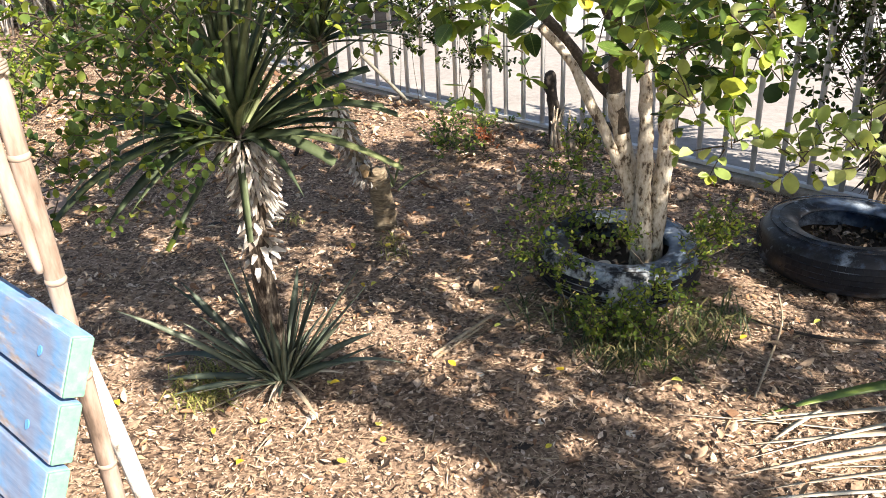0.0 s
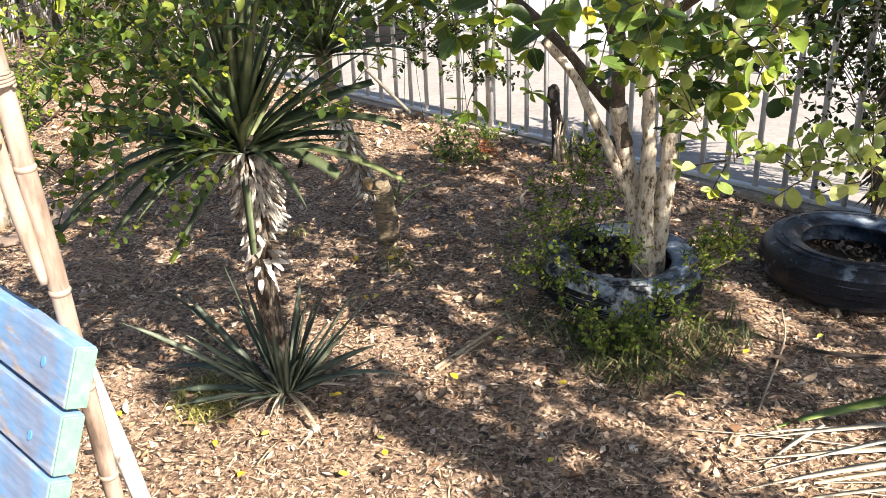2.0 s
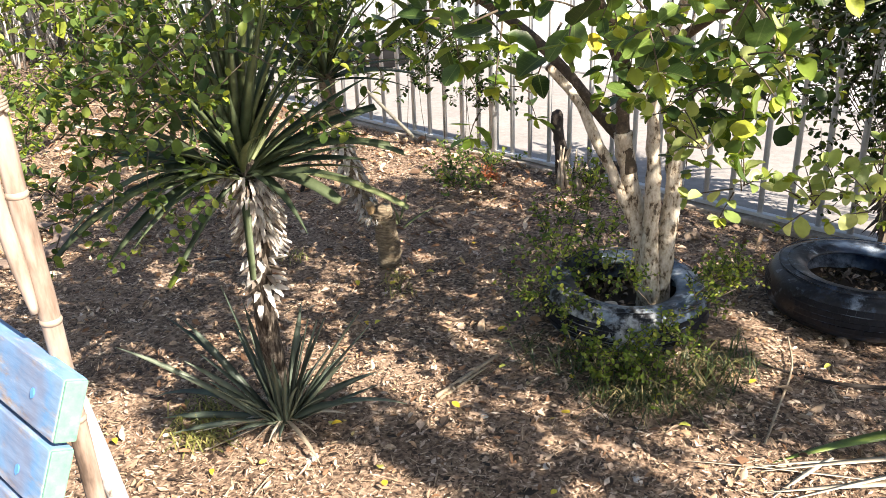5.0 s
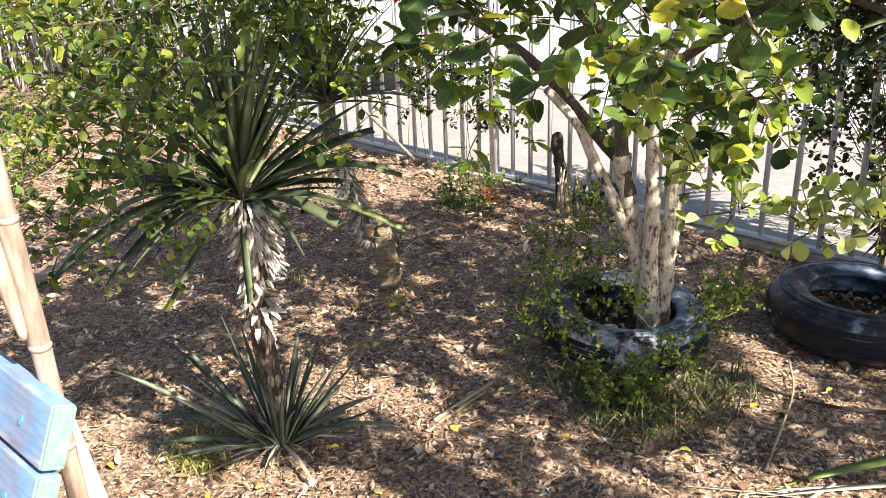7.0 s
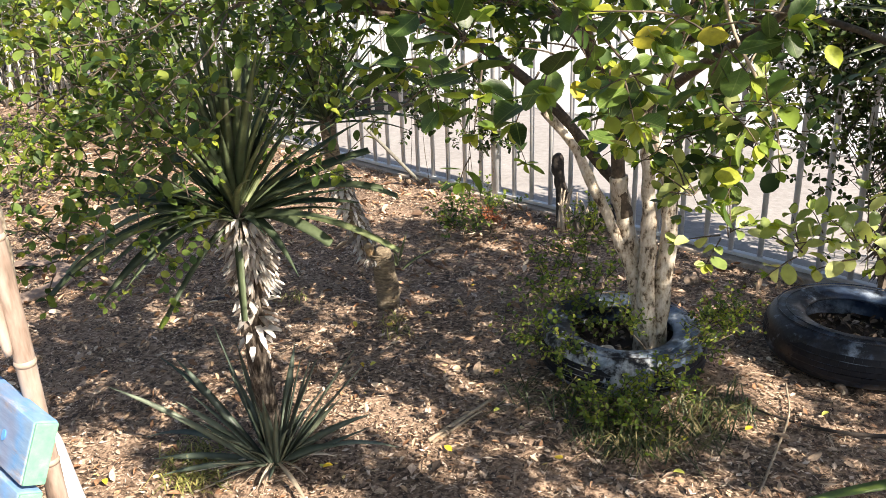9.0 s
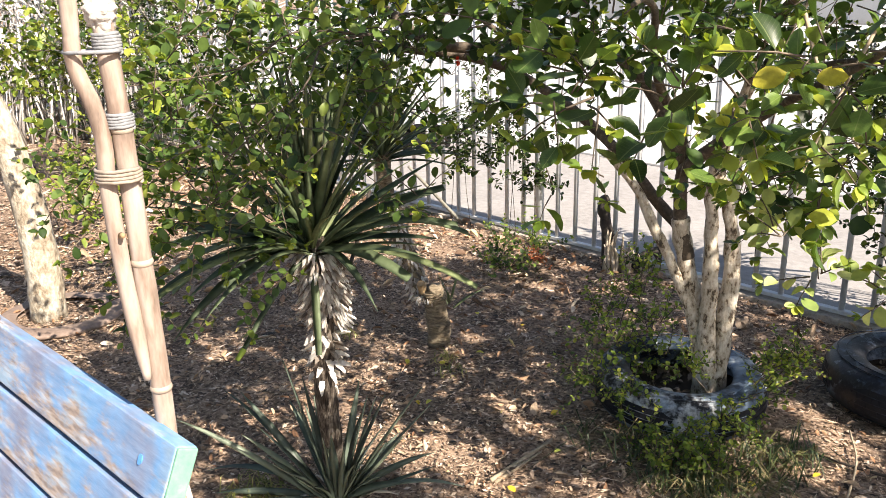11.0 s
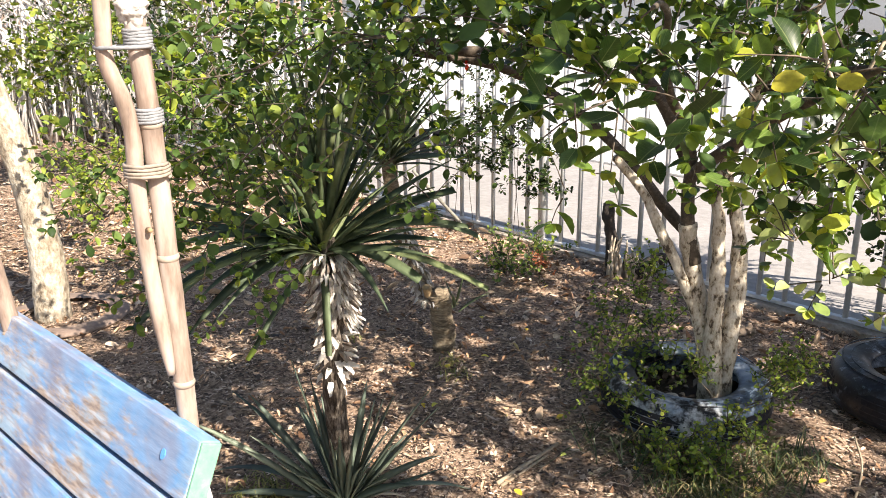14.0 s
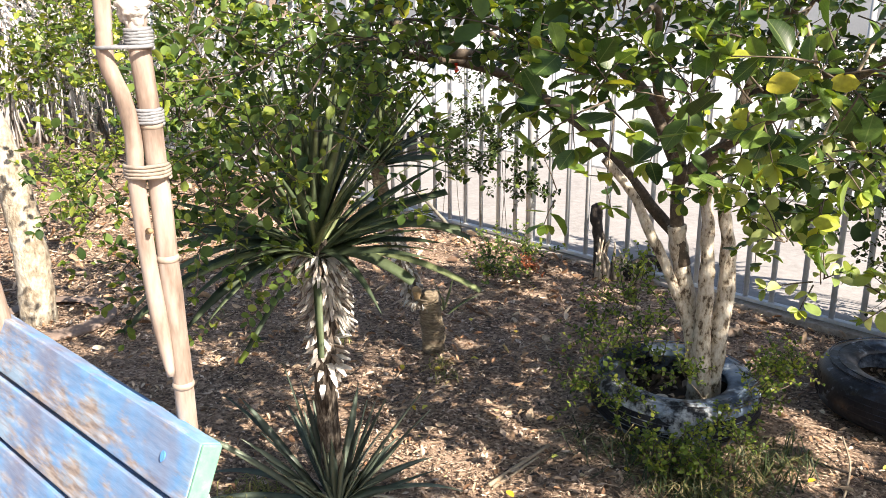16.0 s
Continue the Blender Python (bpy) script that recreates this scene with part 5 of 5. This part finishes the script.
build_bush("small_leaved_bush", "low bush of small bright green leaves round the tyre", [((0.432, 3.448, 0.304), 0.12), ((0.517, 3.354, 0.215), 0.12), ((0.353, 3.161, 0.179), 0.1), ((0.245, 2.964, 0.132), 0.07), ((0.524, 3.213, 0.152), 0.1), ((0.313, 3.392, 0.204), 0.08), ((0.509, 3.5, 0.367), 0.08)], 0.027, 15, 0.13, 0, M_BUSH, (0.42, 3.3, 0))
build_bush("small_leaved_bush", "sprawling twigs with bright leaves over the tyre's rim", [((0.556, 2.577, 0.08), 0.04), ((0.714, 2.647, 0.1), 0.035), ((0.87, 2.936, 0.225), 0.08), ((0.924, 3.001, 0.238), 0.06), ((0.406, 2.706, 0.07), 0.04), ((0.656, 2.74, 0.12), 0.04), ((0.513, 2.66, 0.1), 0.05), ((0.429, 2.577, 0.07), 0.05), ((0.6, 2.515, 0.07), 0.05), ((0.8, 2.8, 0.2), 0.06), ((0.95, 2.93, 0.19), 0.05), ((0.36, 2.85, 0.09), 0.05), ((0.5, 2.62, 0.06), 0.05), ((0.56, 2.86, 0.25), 0.04), ((0.954, 2.95, 0.26), 0.04), ((0.37, 2.83, 0.17), 0.04)], 0.023, 11, 0.1, 0, M_BUSH, (0.66, 2.95, 0))
build_bush("weed_clump", "bright green weeds growing beside the fence kerb", [((-0.102, 4.672, 0.11), 0.1), ((0.054, 4.679, 0.1), 0.1), ((-0.096, 4.427, 0.07), 0.09)], 0.032, 18, 0.15, 0, None, (-0.044, 4.705, 0))
build_bush("orange_weed", "dry orange-red weed beside the green weeds", [((0.069, 4.497, 0.105), 0.04)], 0.022, 14, 0.06, 0, M_REDWEED, (0.067, 4.667, 0))


def build_grass(name, label, spots, count, height, mat):
    heap = Heap()
    for (x, y), r in spots:
        for i in range(count):
            a, q = rng.uniform(0, 6.28), r * rng.random() ** 0.7
            px, py = x + q * math.cos(a), y + q * math.sin(a)
            z = uneven(px, py)
            h, lean, az = height * rng.uniform(0.5, 1.3), rng.uniform(0.9, 2.0), rng.uniform(0, 6.28)
            w = 0.0026
            dx, dy = math.cos(az), math.sin(az)
            pts = [(px, py, z), (px + dx * h * 0.3 * lean, py + dy * h * 0.3 * lean, z + h * 0.6), (px + dx * h * 0.9 * lean, py + dy * h * 0.9 * lean, z + h * (0.95 - 0.45 * lean))]
            vs = []
            for k, (ax, ay, az2) in enumerate(pts):
                ww = w * (1, 0.8, 0.15)[k]
                vs += [(ax - dy * ww, ay + dx * ww, az2), (ax + dy * ww, ay - dx * ww, az2)]
            heap.add(vs, [(0, 1, 3, 2), (2, 3, 5, 4)])
    tagged(new(name, heap.mesh(name, mat)), label, "grass", kind="stuff")


build_grass("grass_tuft", "thin green grass below the painted tyre", [((0.55, 2.7), 0.24), ((0.38, 2.76), 0.2), ((0.7, 2.62), 0.18), ((0.62, 2.52), 0.16), ((0.85, 2.68), 0.14), ((0.5, 2.5), 0.14)], 90, 0.11, M_GRASS)
build_grass("grass_tuft", "sparse yellow-green grass beside the young yucca", [((-0.85, 2.4), 0.12), ((-0.8, 2.3), 0.1)], 110, 0.055, M_GRASS_DRY)


build_grass("grass_tuft", "small yellow-green weeds near the sawn stump", [((-0.3, 3.3), 0.07), ((-0.335, 3.416), 0.05), ((-0.812, 3.649), 0.07)], 26, 0.05, M_GRASS_DRY)


# ---- broken stump, pale trunk, sticks, stones ----
def build_broken_stump():
    stump = thing("broken_stump", "charred and splintered tree stump by the fence", "stump", (0.47, 4.35, 0))
    x, y = (0.516, 4.593, 0)[:2]
    pts = smooth_path([(x - 0.05, y, 0), (x - 0.06, y, 0.2), (x - 0.085, y, 0.36), (x - 0.08, y, 0.43)], 5)
    n = len(pts) - 1
    v, f = tube_data(pts, [0.036 * (1 - 0.2 * i / n) * (1 if i < n - 1 else 0.75 if i < n else 0.4) for i in range(n + 1)], 12, 0.4, 4)
    link("charred_spike", mesh_from("charred_spike", v, f, M_CHAR, True), stump, "black charred spike")
    for k, (mat, name, label) in enumerate(((M_SPLINTER, "splintered_wood", "pale splintered wood"), (M_CHAR, "charred_wood", "dark charred splinters"))):
        heap = Heap()
        for i in range(28 if k == 0 else 12):
            u = rng.uniform(-0.09, 0.16)
            p = (x + u, y - 0.05 + rng.uniform(-0.02, 0.05) + 0.03 * k, 0)
            h = rng.uniform(0.5, 1.0) * (0.26 if u < 0.02 else 0.24 - 1.0 * u)
            heap.tube([p, (p[0] + rng.normal(0, 0.012), p[1], h * 0.6 + 0.02), (p[0] + rng.normal(0, 0.025), p[1] - 0.015, h + 0.02)], 0.014, 0.003, 5, 2, 0.3, i)
        link(name, heap.mesh(name, mat, True), stump, label)["kind"] = "stuff"
    for q in (0, 1):
        heap = Heap()
        heap.tube([(x + 0.08, y - 0.02, 0.03), (x + 0.14 + 0.03 * q, y - 0.02, 0.1 + 0.02 * q), (x + 0.19 + 0.05 * q, y - 0.04, 0.13), (x + 0.22 + 0.05 * q, y - 0.05, 0.07)], 0.026, 0.014, 8, 4, 0.4, q)
        link("root_knot", heap.mesh("root_knot", M_CHAR, True), stump, "knotted dark root")


build_broken_stump()


def build_pale_tree():
    tree = thing("pale_tree", "leaning pale whitish trunk standing in a tyre ring", "tree", (-2.31, 3.81, 0))
    pts = smooth_path([(-2.305, 3.81, -0.02), (-2.3, 3.815, 0.3), (-2.32, 3.81, 0.6), (-2.365, 3.79, 0.9), (-2.43, 3.75, 1.25), (-2.5, 3.85, 1.7), (-2.6, 4.2, 2.4)], 6)
    v, f = tube_data(pts, [0.085 - 0.035 * i / len(pts) for i in range(len(pts))], 14, 0.15, 6)
    link("trunk", mesh_from("trunk", v, f, M_BARK_PALE, True), tree)
    crown = Foliage()
    for c in ((-2.7, 4.3, 2.7), (-2.4, 4.6, 2.85), (-3.0, 4.6, 2.9), (-2.65, 4.9, 3.0), (-2.6, 4.5, 3.2)):
        crown.clump(c, (0.26, 0.26, 0.16), 24, 0.24, 0.085, 7, 0.2)
    crown.build(tree, BROAD, M_LEAF, M_LEAF_JOINED, M_TWIG)


build_pale_tree()


def stick(points, r0, r1, label, mat=None, sides=8):
    v, f = tube_data(smooth_path(points, 4), list(np.linspace(r0, r1, 4 * (len(points) - 1) + 1)), sides, 0.2, rnd.random() * 9)
    ob = new("stick", mesh_from("stick", v, f, mat or M_STICK, True))
    tagged(ob, label, "stick", group="sticks on the ground")


stick([(-0.104, 2.505, 0.012), (0.0, 2.635, 0.016), (0.1, 2.77, 0.012)], 0.009, 0.006, "pale dry split stick lying on the mulch")
stick([(-0.09, 2.498, 0.01), (0.01, 2.622, 0.014), (0.06, 2.69, 0.012)], 0.006, 0.003, "narrow pale half of a split stick on the mulch")
stick([(1.138, 2.892, 0.012), (1.08, 2.669, 0.02), (0.969, 2.446, 0.015), (0.872, 2.258, 0.01)], 0.0035, 0.0045, "thin crooked dry twig lying on the mulch")
stick([(0.959, 2.735, 0.012), (1.071, 2.639, 0.018), (1.206, 2.571, 0.018), (1.373, 2.546, 0.018)], 0.003, 0.008, "dark green-brown fallen stalk on the mulch", M_CHAR)


q = random.Random(77)
for k in range(18):
    x, y = q.uniform(-1.0, 1.2), q.uniform(1.9, 3.4)
    a, L = q.uniform(0, 6.28), q.uniform(0.06, 0.16)
    d, e = Vector((math.cos(a), math.sin(a), 0)) * L, Vector((-math.sin(a), math.cos(a), 0)) * q.uniform(-0.025, 0.025)
    if (Vector((x, y)) - Vector((0.578, 3.067))).length > 0.4 and (Vector((x, y)) - Vector((1.49, 3.12))).length > 0.45:
        stick([(x, y, uneven(x, y) + 0.012), (x + d.x * 0.5 + e.x, y + d.y * 0.5 + e.y, uneven(x, y) + 0.018), (x + d.x, y + d.y, uneven(x + d.x, y + d.y) + 0.012)], q.uniform(0.0015, 0.0028), 0.001, "thin curved dry twig lying on the mulch", None, 6)


LEANING = [([(-0.386, 5.490, 0.000), (-0.545, 5.365, 0.223), (-0.705, 5.240, 0.445)], 0.012, 0.009, "grey dry cane leaning over beside the yucca", M_STICK_GREY), ([(-0.973, 4.580, 0.000), (-0.884, 4.530, 0.240), (-0.816, 4.480, 0.481)], 0.011, 0.009, "dark dry stem standing behind the tall yucca", M_CHAR)]
for pts, a, b, label, mat in LEANING:
    stick(pts, a, b, label, mat)


def stone(p, size, label, seed):
    bm = bmesh.new()
    bmesh.ops.create_icosphere(bm, subdivisions=2, radius=1)
    for v in bm.verts:
        v.co *= 1 + 0.55 * noise.noise(v.co * 1.1 + Vector((seed, 0, 0))) + 0.2 * noise.noise(v.co * 3 + Vector((seed, 2, 0)))
        v.co = Vector((v.co.x * size[0], v.co.y * size[1], v.co.z * size[2]))
    ob = new("stone", mesh_of("stone", bm, M_STONE_TAN if "brown" in label or "grey" in label else M_STONE))
    ob.matrix_basis = Matrix.Translation((p[0], p[1], p[2] + size[2] * 0.6)) @ Matrix.Rotation(seed, 4, "Z")
    tagged(ob, label, "stone", group="stones")


stone((-0.448, 2.188, 0), (0.024, 0.014, 0.007), "white angular stone lying on the mulch", 1.2)
stone((1.321, 2.866, 0), (0.024, 0.018, 0.02), "pale brown stone beside the dark tyre", 2.1)
stone((0.506, 3.007, 0.07), (0.04, 0.026, 0.02), "white stone on the soil inside the painted tyre", 3.3)
stone((0.233, 2.162, 0), (0.014, 0.011, 0.008), "small pale pebble on the mulch", 4.1)
stone((0.481, 2.102, 0), (0.016, 0.011, 0.008), "small pale pebble on the mulch", 5.2)
stone((0.054, 2.407, 0), (0.012, 0.01, 0.007), "small pale pebble on the mulch", 6.0)
stone((1.008, 3.847, 0), (0.04, 0.03, 0.03), "grey stone lying by the fence kerb", 7.0)


def fallen_leaf(p, size, turn, mat, label):
    v, f = BROAD[int(turn * 10) % 3]
    ob = new("fallen_leaf", mesh_from("fallen_leaf", v, f, mat, True))
    ob.matrix_basis = Matrix.Translation((p[0], p[1], uneven(p[0], p[1]) + 0.025)) @ Matrix.Rotation(turn, 4, "Z") @ Matrix.Rotation(rnd.uniform(-0.25, 0.25), 4, "X") @ Matrix.Scale(size, 4)
    tagged(ob, label, "leaf", group="yellow leaves on the ground")


YELLOW = [(0.294, 2.412, 0), (-0.242, 2.123, 0), (-0.614, 1.947, 0), (0.943, 2.589, 0), (0.103, 2.665, 0), (0.342, 2.614, 0), (-0.051, 2.458, 0), (-1.074, 2.259, 0), (1.218, 2.691, 0), (0.637, 2.332, 0), (0.706, 2.495, 0), (-0.217, 2.047, 0), (-0.308, 1.968, 0), (-0.597, 2.141, 0), (-0.421, 2.338, 0)]
for p in YELLOW:
    fallen_leaf(p, rnd.uniform(0.026, 0.037), rnd.uniform(0, 6.28), M_YELLOW, "yellow fallen leaf lying on the mulch")
MORE = [(-0.384, 2.35, 0), (-0.487, 3.367, 0), (-0.329, 3.36, 0), (-0.343, 3.009, 0), (-0.202, 3.439, 0), (-0.221, 3.934, 0), (-0.005, 3.756, 0), (0.129, 2.97, 0), (0.495, 2.424, 0), (-0.726, 2.116, 0), (0.235, 2.016, 0), (-0.405, 3.011, 0)]
for p in MORE:
    fallen_leaf(p, rnd.uniform(0.026, 0.036), rnd.uniform(0, 6.28), M_YELLOW, "yellow-green fallen leaf lying on the mulch")


# ---- fallen fronds ----
def frond(name, a, b, width, lift, mat, label):
    a, b = Vector(a), Vector(b)
    L = (b - a).length
    v, f = strap_shape(L, width * 1.3, rnd.uniform(0.05, 0.25), 0.14, 8, 0.3)
    ob = new(name, mesh_from(name, v, f, mat, True))
    ob.matrix_basis = Matrix.Translation(a + Vector((0, 0, lift))) @ basis(b - a, (0, 0, 1), rnd.uniform(-0.2, 0.2))
    tagged(ob, label, "frond", group="fallen fronds")


frond("green_frond", (1.389, 2.292, 0), (0.84, 2.171, 0), 0.035, 0.05, M_FROND, "long green strap leaf lying on the ground")
for a, b in (((1.339, 2.182, 0), (0.76, 2.112, 0)), ((1.286, 2.068, 0), (0.769, 2.025, 0)), ((1.264, 2.02, 0), (0.695, 1.916, 0))):
    frond("dry_frond", a, b, 0.018, 0.035, M_FROND_DRY, "bleached dry strap leaf lying on the ground")
for a, b in (((1.281, 1.992, 0), (0.693, 1.907, 0)), ((1.218, 1.919, 0), (0.752, 1.858, 0)), ((1.033, 2.173, 0), (0.792, 2.001, 0))):
    frond("dry_frond", a, b, 0.013, 0.03, M_FROND_DRY, "thin bleached dry strap leaf on the ground")


r = random.Random(31)
for k in range(12):
    x, y = r.uniform(1.0, 1.45), r.uniform(1.72, 2.2)
    turn, size = r.uniform(2.85, 3.45), r.uniform(0.3, 0.55)
    frond("dry_frond", (x, y, 0), (x + size * math.cos(turn), y + size * math.sin(turn), 0), r.uniform(0.007, 0.013), r.uniform(0.02, 0.045), M_FROND_DRY, "narrow bleached dry strap leaf on the ground")


# ---- background hedge and canes ----
def build_hedge():
    canes = Heap()
    for i in range(520):
        x, y = rng.uniform(-8.5, -3.0), rng.uniform(8.2, 9.6)
        h = rng.uniform(1.0, 2.6)
        canes.tube([(x, y, 0), (x + rng.normal(0, 0.12), y + rng.normal(0, 0.1), h * 0.5), (x + rng.normal(0, 0.9), y + rng.normal(0, 0.3), h)], 0.016 * rng.lognormal(0, 0.35), 0.006, 4, 2)
    ob = new("dry_cane_thicket", canes.mesh("dry_cane_thicket", M_CANE, True))
    tagged(ob, "thicket of upright dry grey canes behind the garden", "canes", kind="stuff")
    hedge = thing("hedge", "dense green hedge behind the yuccas along the fence", "hedge", (-2.5, 6.5, 0))
    crown = Foliage()
    for i in range(54):
        s = -6.4 + 5.7 * i / 53 + rng.normal(0, 0.1)
        c = fence_point(s, -0.45 + rng.normal(0, 0.15), rng.uniform(0.4, 2.1))
        crown.clump(c, (0.35, 0.3, 0.3), 11, 0.35, 0.055, 8, 0.2)
    crown.build(hedge, BROAD, M_HEDGE, M_HEDGE, M_TWIG, tip_mat=M_HEDGE)


build_hedge()


build_bush("dark_shrub", "dark green shrub growing up against the fence bars", [((1.667, 3.943, 0.715), 0.2), ((1.56, 4.084, 0.79), 0.16), ((1.717, 3.761, 0.561), 0.16), ((1.605, 3.965, 0.538), 0.13), ((1.725, 3.948, 0.95), 0.22), ((1.514, 4.17, 0.974), 0.2), ((1.757, 3.765, 0.335), 0.1), ((1.557, 3.837, 1.011), 0.2), ((1.558, 3.836, 1.064), 0.2), ((1.65, 3.76, 0.843), 0.15), ((1.417, 3.829, 1.016), 0.18), ((1.672, 3.817, 0.942), 0.18), ((1.325, 3.842, 1.1), 0.16), ((1.209, 3.9, 1.16), 0.14), ((1.697, 3.879, 1.12), 0.18)], 0.042, 24, 0.2, 0, M_HEDGE, (2.035, 3.926, 0))
build_bush("sunlit_bush", "sunlit yellow-green bush before the dry canes", [((-3.806, 6.42, 0.931), 0.3), ((-3.46, 6.427, 0.845), 0.3), ((-3.102, 6.229, 1.112), 0.3), ((-3.23, 6.291, 1.35), 0.35)], 0.07, 34, 0.35, 0, M_BUSH, (-4.66, 8.372, 0))
build_bush("low_weed", "low sunlit weed on the far soil", [((-2.737, 5.018, 0.489), 0.14), ((-2.532, 4.79, 0.37), 0.12), ((-2.462, 5.054, 0.519), 0.14)], 0.045, 18, 0.18, 0, M_BUSH, (-3.181, 5.999, 0))
build_bush("fence_vine", "hanging vine with small dark leaves on the fence bars", [(fence_point(a, -0.06, z), 0.09) for a, z in ((0.31, 0.64), (0.46, 0.52), (0.62, 0.64), (0.76, 0.52), (0.63, 0.41), (0.88, 0.6), (0.38, 0.41), (0.55, 0.74), (0.84, 0.71), (0.97, 0.41), (1.1, 0.39))], 0.042, 9, 0.12, 0, M_HEDGE, tuple(fence_point(0.9, -0.1)))
build_bush("fence_vine", "thin vine with small dark leaves on the fence bars", [(fence_point(0.45, -0.06, 0.6), 0.12), (fence_point(0.6, -0.06, 0.75), 0.13), (fence_point(0.75, -0.06, 0.6), 0.1), (fence_point(0.5, -0.06, 0.95), 0.14), (fence_point(0.8, -0.06, 1.0), 0.14)], 0.035, 9, 0.16, 0, M_HEDGE, tuple(fence_point(0.9, -0.1)))
build_bush("fence_vine", "thin vine with small dark leaves on the fence bars", [(fence_point(1.0, -0.06, 0.35), 0.09), (fence_point(1.1, -0.06, 0.6), 0.08)], 0.035, 8, 0.14, 0, M_HEDGE, tuple(fence_point(1.05, -0.1)))
